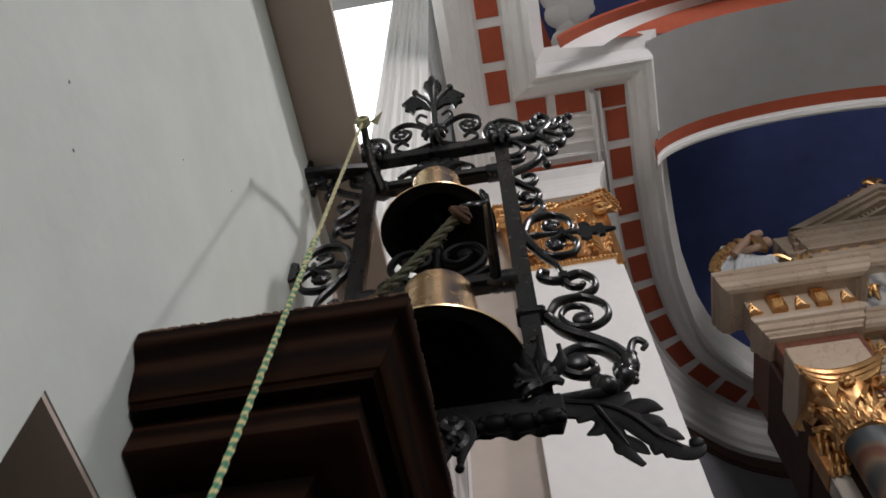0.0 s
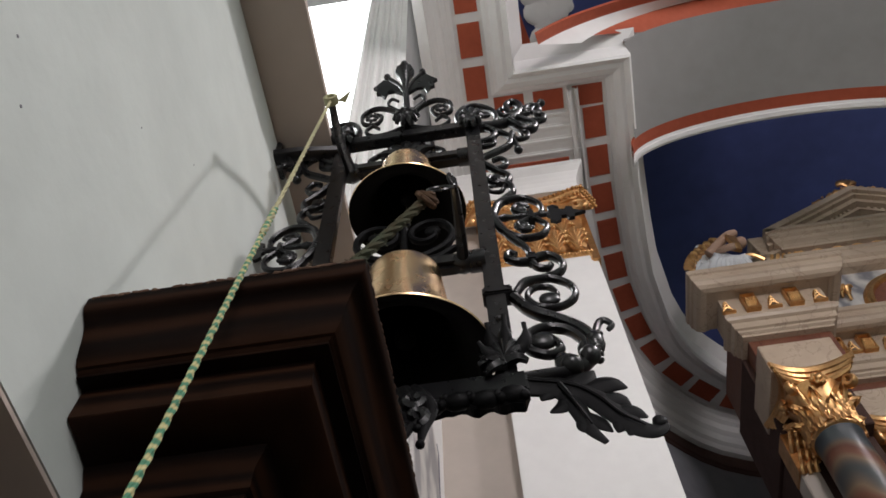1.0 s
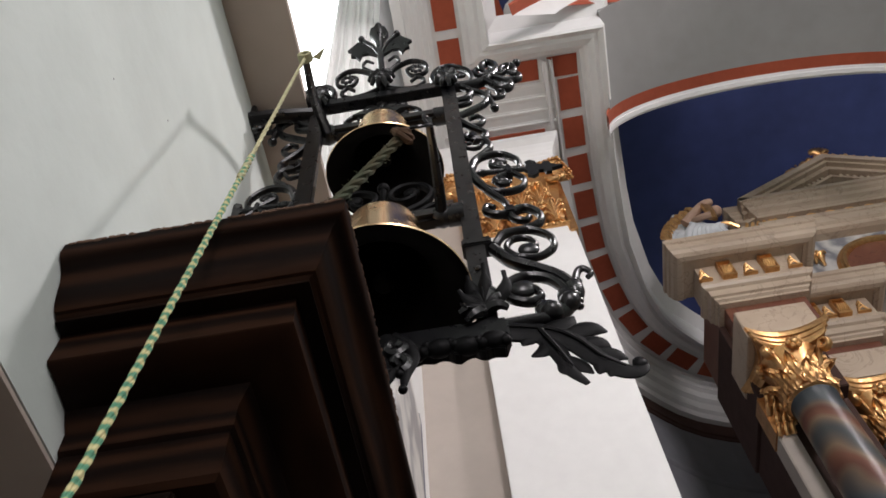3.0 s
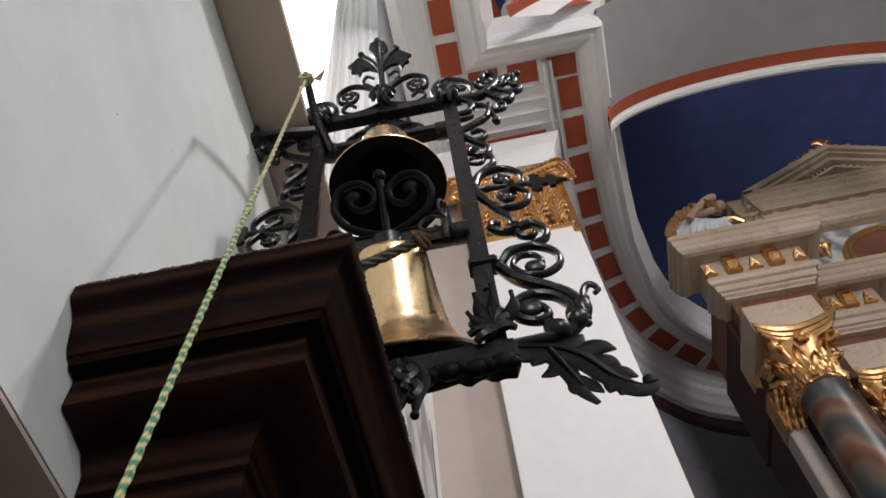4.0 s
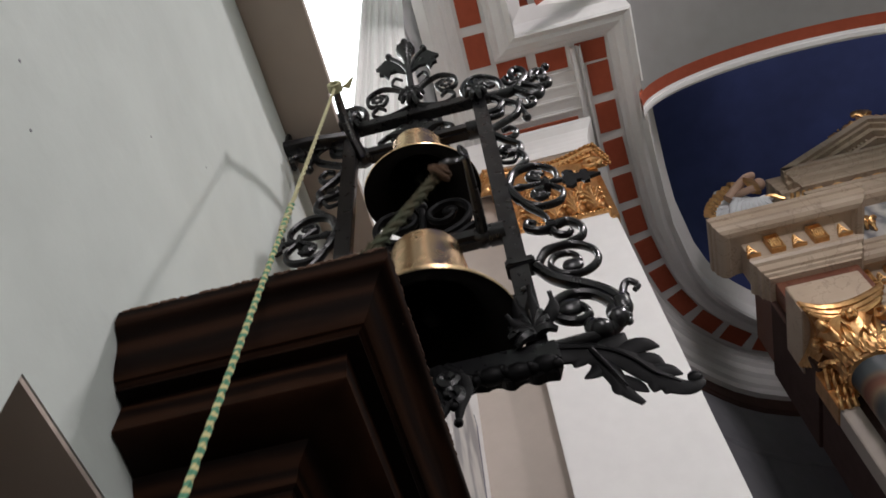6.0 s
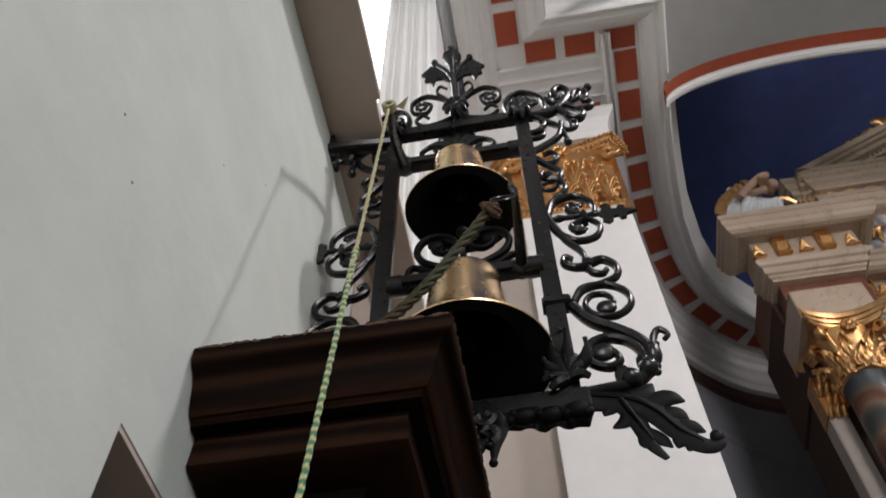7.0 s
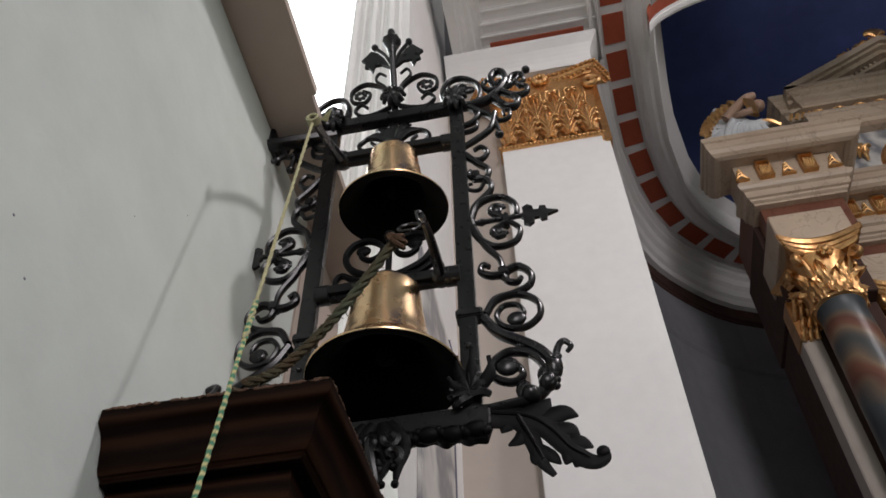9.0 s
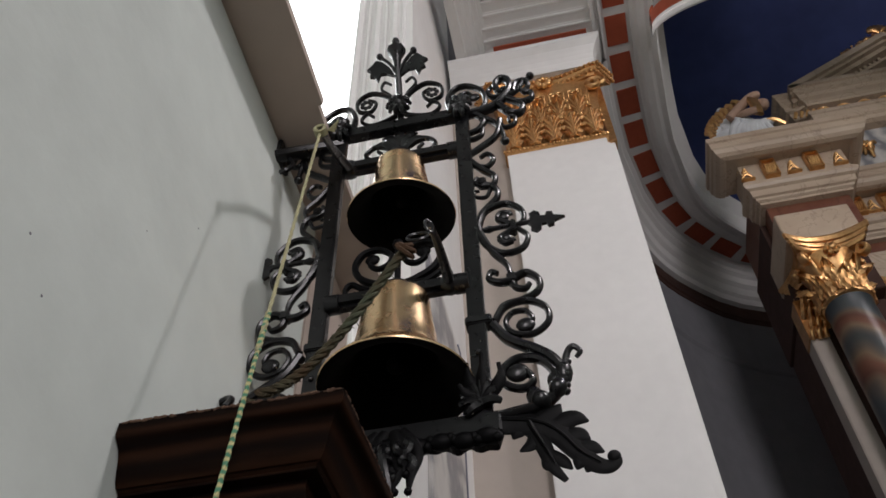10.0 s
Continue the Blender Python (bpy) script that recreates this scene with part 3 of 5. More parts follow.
for side in (1, -1):
    part("tie", box(*sorted((AXIS + side * 0.186, AXIS + side * 0.206)), FY - 0.012, FY + 0.012, 3.362, 3.386), IRON, frame_thing, "", False, 0.003)
    part("tie", box(*sorted((AXIS + side * 0.247, AXIS + side * 0.259)), FY - 0.012, FY + 0.012, 3.182, 3.218), IRON, frame_thing, "", False, 0.003)
    part("tie", box(*sorted((AXIS + side * 0.226, AXIS + side * 0.246)), FY - 0.012, FY + 0.012, 3.030, 3.054), IRON, frame_thing, "", False, 0.003)
    bm = tube([(AXIS + side * (0.17 + 0.01 * k), FY, 3.207 + 0.0002 * k) for k in range(13)], lambda t: 0.009 if int(t * 12) % 3 == 0 and t < 0.5 else 0.006, None, 8)
    part("spur", bm, IRON, frame_thing, "", True)
    cx = AXIS + side * 0.285
    o = [(0, -.005), (.006, -.012), (.004, -.026), (.016, -.034), (.026, -.026), (.028, -.013), (.038, -.012), (.042, -.023), (.054, -.021), (.056, -.009), (.079, 0)]
    part("fleur", plate([(cx + side * x, 3.207 + z) for x, z in o] + [(cx + side * x, 3.207 - z) for x, z in o[::-1]], FY, 0.008), IRON, frame_thing)
    # scalloped leaves that curl inside the loop
    for cz, s in ((3.240, 1), (3.170, -1)):
        bm = ball(AXIS + side * 0.236, FY, cz, 0.012, None, 1, 0.6, 1, 8)
        for k in range(7):
            a = math.pi * (0.15 + 0.95 * k / 6)
            ball(AXIS + side * (0.236 + 0.016 * math.cos(a)), FY, cz + s * 0.016 * math.sin(a) , 0.0062, bm, 1, 0.8, 1, 6)
        part("scalloped_leaf", bm, IRON, frame_thing, "", True)
    # mask of leaves at the top corner
    x = AXIS + side * PX
    for k in range(9):
        a = 2 * math.pi * k / 9
        bm = tube(glide([(x, FY - 0.016, 3.69), (x + 0.022 * math.cos(a), FY - 0.03, 3.69 + 0.035 * math.sin(a)), (x + 0.028 * math.cos(a), FY - 0.018, 3.69 + 0.048 * math.sin(a))], 3), lambda t: 0.012 - 0.007 * t, None, 6)
        part("mask_leaf", bm, IRON, frame_thing, "", True)
    part("mask", ball(x, FY - 0.022, 3.69, 0.016, seg=8), IRON, frame_thing, "", True)
    # spiky leaf at the foot
    for k, (dx, dz) in enumerate(((-0.034, 0.018), (-0.038, -0.004), (-0.030, -0.026), (0.0, 0.05), (0.03, 0.02), (0.034, -0.006), (0.018, 0.04), (-0.02, 0.04))):
        part("foot_leaf", tube(glide([(x, FY - 0.014, 2.735), (x + dx * 0.6, FY - 0.026, 2.735 + dz * 0.7), (x + dx, FY - 0.02, 2.735 + dz)], 3), lambda t: 0.012 - 0.006 * t, None, 6), IRON, frame_thing, "", True)
for pts in ([(0.162, 2.735), (0.165, 2.780), (0.168, 2.822)], [(0.155, 2.750), (0.143, 2.775), (0.140, 2.805)], [(0.180, 2.745), (0.197, 2.770), (0.197, 2.796)], [(0.158, 2.745), (0.135, 2.748), (0.124, 2.760)], [(0.158, 2.728), (0.140, 2.728), (0.130, 2.716)]):
    part("foot_leaf", tube(glide([(AXIS + x, FY - 0.022 - 0.010 * k, z) for k, (x, z) in enumerate(pts)], 4), lambda t: 0.004 + 0.009 * math.sin(math.pi * min(1, 0.25 + t)), None, 8, 0.45), DULL_IRON, frame_thing, "", True)
# beast's head on the neck, with a curled horn and an acanthus tail, on the free side
part("beast_head", ball(AXIS + 0.306, FY, 2.785, 0.020, None, 0.8, 0.8, 1.35, 12), IRON, frame_thing, "", True)
for k in range(6):
    part("mane_curl", ball(AXIS + 0.315 - 0.002 * k, FY, 2.808 - 0.013 * k, 0.0080, None, 1, 0.9, 1, 8), IRON, frame_thing, "", True)
part("bud", ball(AXIS + 0.288, FY, 2.768, 0.017, None, 0.8, 0.7, 1.3, 10), IRON, frame_thing, "", True)
part("bud", ball(AXIS + 0.250, FY, 2.742, 0.017, None, 0.9, 0.7, 1.3, 10), IRON, frame_thing, "", True)
for x, z, r, lean in ((0.292, 2.748, 0.013, 0.5), (0.262, 2.728, 0.015, 1.1)):
    line = [(AXIS + x - 0.020 * math.sin(lean), FY - 0.004, z - 0.020 * math.cos(lean)), (AXIS + x, FY - 0.006, z), (AXIS + x + 0.014 * math.sin(lean), FY - 0.006, z + 0.022 * math.cos(lean))]
    part("bud", tube(glide(line, 4), lambda t: 0.004 + r * math.sin(math.pi * t) ** 0.8 if t < 1 else 0.003, None, 10), IRON, frame_thing, "", True)
part("horn", tube(glide([(AXIS + x, FY, z) for x, z in ((0.308, 2.795), (0.318, 2.830), (0.330, 2.842), (0.341, 2.828), (0.333, 2.816))], 4), lambda t: 0.0075 - 0.003 * t, None, 8), IRON, frame_thing, "", True)
def blade(bm, pts, r0, r1, bulge=0.0):
    """A lobe of forged sheet, thick along its middle and thin at its edges."""
    tube(glide([(AXIS + x, FY, z) for x, z in pts], 5), lambda t: r0 + (r1 - r0) * t + bulge * math.sin(math.pi * t), bm, 10, 0.34)


bm = bmesh.new()
blade(bm, [(0.150, 2.694), (0.183, 2.697), (0.243, 2.682), (0.277, 2.661), (0.302, 2.626), (0.327, 2.594), (0.348, 2.583), (0.363, 2.589), (0.365, 2.600)], 0.025, 0.0075, 0.002)
ball(AXIS + 0.362, FY, 2.600, 0.0115, bm, 1, 0.6, 1, 10)
for pts, r in (([(0.238, 2.687), (0.272, 2.697), (0.291, 2.718)], 0.014), ([(0.262, 2.672), (0.306, 2.684), (0.333, 2.674)], 0.012), ([(0.280, 2.650), (0.312, 2.650), (0.330, 2.637)], 0.010), ([(0.300, 2.626), (0.328, 2.623), (0.348, 2.610)], 0.008), ([(0.326, 2.596), (0.320, 2.586), (0.315, 2.578)], 0.004), ([(0.310, 2.610), (0.306, 2.596), (0.301, 2.585)], 0.005)):
    blade(bm, pts, 0.011, 0.002, 0.9 * r)
part("tail_leaf", bm, DULL_IRON, frame_thing, "", True)
bm = bmesh.new()
blade(bm, [(0.225, 2.690), (0.243, 2.668), (0.254, 2.637), (0.264, 2.597), (0.282, 2.568)], 0.017, 0.005, 0.004)
for pts, r in (([(0.256, 2.628), (0.280, 2.605), (0.294, 2.587)], 0.007), ([(0.266, 2.600), (0.256, 2.602), (0.251, 2.622)], 0.006), ([(0.245, 2.672), (0.236, 2.646), (0.214, 2.634)], 0.008), ([(0.232, 2.684), (0.214, 2.672), (0.205, 2.660)], 0.008)):
    blade(bm, pts, 0.008, 0.002, 0.9 * r)
part("tail_leaf", bm, DULL_IRON, frame_thing, "", True)
for pts in ([(0.19, 2.700), (0.25, 2.684), (0.285, 2.655), (0.312, 2.614), (0.340, 2.588)], [(0.235, 2.685), (0.253, 2.640), (0.268, 2.598)]):
    part("tail_rib", tube(glide([(AXIS + x, FY - 0.0085, z) for x, z in pts], 4), lambda t: 0.0045 - 0.003 * t, None, 6), DULL_IRON, frame_thing, "", True)
part("wall_hook", tube(glide([(WALL_X, 0.80, 2.765), (WALL_X + 0.022, 0.795, 2.772), (WALL_X + 0.036, 0.785, 2.760), (WALL_X + 0.030, 0.78, 2.742)], 4), 0.007, None, 8), IRON, frame_thing, "", True)
# leafy crest under the base bar
o = [(AXIS + 0.19, 2.676)] + [(AXIS + 0.19 - 0.0095 * k, 2.662 - 0.008 * abs(math.sin(0.55 * k)) - 0.006 * math.sin(0.21 * k + 1) - 0.004 * math.sin(1.7 * k)) for k in range(1, 40)] + [(AXIS - 0.19, 2.676)]
part("crest", plate(o, FY, 0.022), DULL_IRON, frame_thing, "", False, 0.002)
for k in range(9):
    bm = ball(AXIS + 0.165 - 0.040 * k, FY - 0.010, 2.668 - 0.004 * (k % 2), 0.017, None, 1.35, 0.85, 0.95, 10)
    for side in (1, -1):
        ball(AXIS + 0.165 - 0.040 * k + 0.017 * side, FY - 0.014, 2.660 + 0.006 * (k % 3), 0.009, bm, 1, 1, 1, 8)
    part("crest_lobe", bm, DULL_IRON, frame_thing, "", True)
for k in range(8):
    cx, cz, s, r = AXIS - 0.036 + 0.030 * (k % 3) + 0.006 * (k // 3), 2.648 - 0.026 * (k // 3), 1 if k % 2 else -1, 0.0155 - 0.001 * (k // 3)
    line = [(cx + s * (r - 0.0009 * q) * math.cos(0.5 * q + k), FY - 0.034 + 0.004 * (k % 2) - 0.001 * q, cz + (r - 0.0009 * q) * math.sin(0.5 * q + k)) for q in range(12)]
    part("pendant_leaf", tube(glide(line, 2), lambda t: 0.0085 - 0.003 * t, None, 6), IRON, frame_thing, "", True)
part("pendant_leaf", tube(glide([(AXIS - 0.01, FY - 0.02, 2.68), (AXIS - 0.006, FY - 0.04, 2.63), (AXIS + 0.004, FY - 0.036, 2.575), (AXIS + 0.002, FY - 0.02, 2.548)], 4), lambda t: 0.012 - 0.008 * t, None, 8), IRON, frame_thing, "", True)

for pts, r in (([(-0.006, 2.69), (-0.020, 2.662), (-0.006, 2.632), (0.004, 2.600)], 0.012), ([(0.010, 2.69), (0.014, 2.660), (0.006, 2.636), (-0.012, 2.622)], 0.012), ([(0.022, 2.69), (0.040, 2.662), (0.048, 2.632), (0.038, 2.598), (0.034, 2.568)], 0.009), ([(0.018, 2.680), (0.026, 2.646), (0.022, 2.618), (0.030, 2.600)], 0.011), ([(-0.020, 2.69), (-0.036, 2.668), (-0.030, 2.640), (-0.040, 2.620)], 0.011), ([(0.004, 2.640), (0.016, 2.612), (0.006, 2.584), (0.012, 2.570)], 0.009)):
    bm = bmesh.new()
    tube(glide([(AXIS + x, FY - 0.030, z) for x, z in pts], 5), lambda t: 0.003 + r * math.sin(math.pi * min(1, 0.2 + 0.8 * t)), bm, 8, 0.5)
    ball(AXIS + pts[-1][0], FY - 0.032, pts[-1][1], 0.007, bm, seg=8)
    part("pendant_leaf", bm, DULL_IRON, frame_thing, "", True)

# cresting on the top bar
scroll("scroll", [(0.010, 3.735), (0.022, 3.800), (0.072, 3.836), (0.112, 3.815), (0.112, 3.775), (0.080, 3.765), (0.064, 3.795), (0.084, 3.812)], 0.0065, lean=True)
scroll("scroll", [(0.012, 3.730), (0.046, 3.715), (0.084, 3.712), (0.106, 3.735), (0.090, 3.758), (0.072, 3.742)], 0.006, lean=True)
scroll("tendril", [(0.006, 3.760), (0.022, 3.810), (0.047, 3.845), (0.038, 3.872), (0.020, 3.858)], 0.005, lean=True)
scroll("stalk", [(0.004, 3.90), (0.020, 3.945), (0.048, 3.985)], 0.0045, False, knob=0.010, lean=True)
for side in (1, -1):
    cx, cz = AXIS + side * 0.09, 3.79
    for k in range(7):
        a = 2 * math.pi * k / 7
        part("petal", lean_forward(ball(cx + 0.012 * math.cos(a), FY - 0.004, cz + 0.012 * math.sin(a), 0.007, None, 1, 0.6, 1, 6)), IRON, frame_thing, "", True)
for k in range(10):
    a = 2 * math.pi * k / 10
    bm = tube(glide([(AXIS, FY - 0.01, 3.745), (AXIS + 0.020 * math.cos(a), FY - 0.028, 3.745 + 0.020 * math.sin(a)), (AXIS + 0.032 * math.cos(a), FY - 0.016, 3.745 + 0.034 * math.sin(a))], 3), lambda t: 0.012 - 0.007 * t, None, 6)
    part("petal", lean_forward(bm), IRON, frame_thing, "", True)
part("rosette", lean_forward(ball(AXIS, FY - 0.02, 3.745, 0.016, seg=8)), IRON, frame_thing, "", True)
part("finial_stem", lean_forward(tube([(AXIS, FY, 3.70), (AXIS, FY, 3.80), (AXIS, FY, 3.88), (AXIS, FY, 3.96), (AXIS, FY, 4.03)], lambda t: 0.009, None, 8)), IRON, frame_thing, "", True)
cal = lathe([(0.007, 3.86), (0.008, 3.90), (0.010, 3.945), (0.015, 3.975), (0.026, 3.998), (0.023, 4.002), (0.010, 3.992), (0.0, 3.985)], AXIS, FY, 0, seg=24)
for v in cal.verts:
    a = math.atan2(v.co.y - FY, v.co.x - AXIS)
    if v.co.z > 3.98:
        v.co.z += 0.004 * math.cos(8 * a)
part("finial_calyx", lean_forward(cal), IRON, frame_thing, "", True)
leaf = [(0.006, 3.885), (0.030, 3.905), (0.048, 3.905), (0.056, 3.88), (0.066, 3.90), (0.078, 3.905), (0.074, 3.925), (0.086, 3.935), (0.072, 3.95), (0.058, 3.968), (0.040, 3.955), (0.020, 3.925)]
for side in (1, -1):
    part("finial_leaf", lean_forward(plate([(AXIS + side * x, z) for x, z in leaf], FY, 0.008)), IRON, frame_thing)
part("finial_knob", lean_forward(ball(AXIS, FY, 4.04, 0.011, seg=10)), IRON, frame_thing, "", True)

# ---- bells ----
def bell(name, z_axle, z_rim, r, label, tip):
    """A brass bell hung from a turning axle with a scrolled headstock."""
    b = thing(name, AXIS, FY, z_axle, label, "bell", "bells in the frame")
    h = z_axle - 0.018 - z_rim

    def tipped(bm):
        """The pull of lever and rope tips the bell a little."""
        bmesh.ops.rotate(bm, verts=bm.verts, cent=(AXIS, FY, z_axle), matrix=Matrix.Rotation(radians(tip), 3, "X"))
        return bm
    k, s = r / 0.1445, h / 0.20
    prof = [(0, .2), (.057, .2), (.0625, .199), (.0655, .1965), (.0672, .191), (.0685, .172), (.0735, .135), (.0785, .10), (.0845, .068), (.0865, .064), (.087, .060), (.092, .047), (.0945, .044), (.103, .029), (.115, .017), (.130, .007), (.1415, .001), (.1445, -.003), (.1435, -.0055)]
    part("bell_shell", tipped(lathe([(a * k, c * s) for a, c in prof], AXIS, FY, z_rim, seg=72)), BRASS, b, "polished golden brass bell shell", True)
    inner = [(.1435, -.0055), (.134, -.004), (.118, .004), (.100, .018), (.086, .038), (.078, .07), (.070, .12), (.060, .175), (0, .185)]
    part("bell_inside", tipped(lathe([(a * k * 0.995, c * s) for a, c in inner], AXIS, FY, z_rim - 0.0005, seg=48)), BELL_SHADE, b, "inside of the bell, its shade in a near-black colour", True)
    part("axle", box(AXIS - 0.142, AXIS + 0.142, FY - 0.016, FY + 0.016, z_axle - 0.02, z_axle + 0.02), IRON, b, "", False, 0.009)
    for side in (1, -1):
        bm = tube([(AXIS + side * 0.12, FY, z_axle), (AXIS + side * 0.15, FY, z_axle)], 0.022, None, 12, 1.0, (0, 0, 1))
        part("boss", bm, IRON, b, "", True)
    bm = lathe([(0, .02), (.03, .018), (.034, -.01), (.026, -.017), (0, -.018)], AXIS, FY, z_axle, seg=20)
    part("crown", bm, IRON, b, "", True)
    bm = tube([(AXIS, FY, z_rim + 0.75 * h), (AXIS, FY, z_rim + 0.25 * h), (AXIS, FY, z_rim + 0.06)], 0.006, None, 8, 1, (1, 0, 0))
    ball(AXIS, FY, z_rim + 0.05, 0.018 * k, bm, seg=12)
    part("clapper", tipped(bm), BELL_SHADE, b, "", True)
    return b


AXLE_LOW, AXLE_TOP = 3.055, 3.530
bell_low = bell("bell", AXLE_LOW, 2.818, 0.145, "large polished brass bell swinging on an iron axle", 1.5)
bell_top = bell("bell", AXLE_TOP, 3.335, 0.126, "smaller polished brass bell hanging still on an iron axle", 7)
scroll("headstock_scroll", [(0.006, 3.080), (0.040, 3.092), (0.078, 3.118), (0.094, 3.158), (0.078, 3.196), (0.044, 3.204), (0.016, 3.182), (0.018, 3.154), (0.040, 3.142), (0.060, 3.156), (0.056, 3.174)], 0.0085, True, bell_low, mat=DULL_IRON, knob=0.010)
scroll("headstock_scroll", [(0.020, 3.080), (0.062, 3.082), (0.098, 3.106), (0.112, 3.090), (0.104, 3.070), (0.088, 3.078)], 0.0075, True, bell_low, mat=DULL_IRON)
bm = tube([(AXIS, FY, 3.08), (AXIS, FY, 3.15), (AXIS, FY, 3.20)], 0.007, None, 8)
ball(AXIS, FY, 3.212, 0.013, bm, seg=10)
part("headstock_stem", bm, DULL_IRON, bell_low, "", True)
scroll("headstock_scroll", [(0.0, 3.555), (0.031, 3.592), (0.067, 3.605), (0.090, 3.575), (0.067, 3.548), (0.046, 3.565), (0.058, 3.585)], 0.007, True, bell_top)
bm = bmesh.new()
for dx, dz in ((-0.07, 0.05), (-0.045, 0.075), (0.0, 0.10), (0.045, 0.075), (0.07, 0.05)):
    tube(glide([(AXIS, FY - 0.005, 3.55), (AXIS + dx * 0.5, FY - 0.012, 3.55 + dz * 0.8), (AXIS + dx, FY - 0.008, 3.55 + dz)], 4), lambda t: 0.004 + 0.010 * math.sin(math.pi * min(1, t * 1.05)), bm, 6, 0.6)
part("palmette", bm, IRON, bell_top, "", True)
# levers: the upper to the wall side, the lower to the other, with a ring of wire
LEVER_TOP = Vector((-0.190, 0.625, 3.315))
bm = tube(glide([(-0.213, FY, AXLE_TOP), (-0.212, 0.76, 3.445), LEVER_TOP], 4), lambda t: 0.013 - 0.006 * t, None, 8)
ball(-0.214, FY, AXLE_TOP, 0.026, bm, 1, 1, 1, 10)
part("lever", bm, IRON, bell_top, "", True)
RING = Vector((-0.012, 0.660, 2.933))
bm = tube(glide([(0.025, FY, AXLE_LOW), (0.028, 0.81, 3.042), (0.030, 0.73, 3.020), (0.031, 0.665, 2.991)], 4), lambda t: 0.012 - 0.006 * t, None, 8)
ball(0.025, FY, AXLE_LOW, 0.022, bm, 1.2, 1, 1, 10)
part("lever", bm, IRON, bell_low, "", True)
bm = bmesh.new()
tube([(0.010 + 0.020 * math.cos(a), 0.660 + 0.007 * math.sin(a), 2.958 + 0.017 * math.sin(a)) for a in (math.tau * k / 14 for k in range(15))], 0.003, bm, 6)
tube([(0.029 + 0.005 * math.cos(a), 0.662 + 0.008 * math.cos(a), 2.984 + 0.015 * math.sin(a)) for a in (math.tau * k / 12 for k in range(13))], 0.003, bm, 6)
part("wire_ring", bm, IRON, bell_low, "", True)


# ---- ropes ----
def rope_strands(owner, line, r, mats, turns, names="strand"):
    """A laid rope: strands wound round a line."""
    line = [Vector(p) for p in line]
    for s, mat in enumerate(mats):
        pts, n = [], len(line)
        for i, p in enumerate(line):
            d = (line[min(i + 1, n - 1)] - line[max(i - 1, 0)]).normalized()
            u = d.orthogonal().normalized()
            u = (Vector((1, 0, 0)) - d * d.x).normalized()
            v = d.cross(u)
            a = math.tau * (turns * i / (n - 1) + s / len(mats))
            pts.append(p + 0.55 * r * (math.cos(a) * u + math.sin(a) * v))
        part(names, tube(pts, r * 0.62, None, 6), mat, owner, "", True)


hang = thing("bell_rope", *LEVER_TOP, "thin green and yellow braided cord tied to the lever", "rope")
foot = Vector((-0.205, 0.500, 2.20))
low_end = foot + (foot - LEVER_TOP) * 0.55
line = [LEVER_TOP.lerp(low_end, k / 260) for k in range(261)]
rope_strands(hang, line[:95], 0.0028, [PALE_CORD, PALE_CORD, PALE_CORD], 9)
rope_strands(hang, line[90:104], 0.0042, [CORD, PALE_CORD, CORD], 2, "splice")
rope_strands(hang, line[99:], 0.0031, [CORD, CORD, CORD], 16)
bm = bmesh.new()
for k in range(4):
    tube([(LEVER_TOP.x + 0.011 * math.cos(a), LEVER_TOP.y + 0.004 * k - 0.006, LEVER_TOP.z + 0.011 * math.sin(a)) for a in (math.tau * j / 10 for j in range(11))], 0.004, bm, 6)
part("knot", bm, PALE_CORD, hang, "", True)
bm = bmesh.new()
for k in range(7):
    tube(glide([LEVER_TOP, LEVER_TOP + Vector((0.014, 0.004, 0.004)), LEVER_TOP + Vector((0.028 + 0.002 * k, 0.01 - 0.003 * k, 0.001 + 0.0022 * k))], 3), 0.0016, bm, 5)
part("frayed_end", bm, PALE_CORD, hang, "", True)

ROPE_FOOT = Vector((-0.262, 0.700, 2.690))
old = thing("old_rope", *ROPE_FOOT, "frayed dark twisted rope tied to the bell's lever", "rope")
sag = [ROPE_FOOT.lerp(RING, k / 70) + Vector((0, 0, -0.060 * math.sin(math.pi * (k / 70) ** 0.8))) for k in range(71)]
rope_strands(old, sag, 0.0080, [HEMP, HEMP, HEMP], 7)
bm = bmesh.new()
for k in range(170):
    p = sag[random.randrange(2, 68)]
    d = Vector((random.uniform(-1, 1), random.uniform(-1, 0.4), random.uniform(-1, 1))).normalized()
    tube([p + d * 0.008, p + d * random.uniform(0.010, 0.016) + Vector((0, 0, -0.004))], 0.0008, bm, 3)
part("frayed_fibre", bm, HEMP, old, "", True)["kind"] = "stuff"
bm = bmesh.new()
for k in range(4):
    a0 = 0.7 * k
    tube([RING + Vector((0.011 * math.cos(a + a0) + 0.004 * math.sin(3 * a0), -0.004 + 0.009 * math.sin(a + 2 * a0), 0.009 * math.sin(a) - 0.005 * k)) for a in (math.tau * j / 12 for j in range(13))], 0.0048, bm, 6)
part("knot", bm, KNOTTED, old, "orange-brown knotted rope end", True)
tail_rope = thing("rope_tail", -0.26, 0.66, 2.56, "end of the old rope lying on the casing", "rope")
rope_strands(tail_rope, glide([ROPE_FOOT + Vector((-0.012, 0.004, -0.012)), (-0.292, 0.715, 2.640), (-0.312, 0.735, 2.580), (-0.325, 0.78, 2.557), (-0.340, 0.85, 2.556)], 8), 0.0090, [HEMP, HEMP, HEMP], 4)

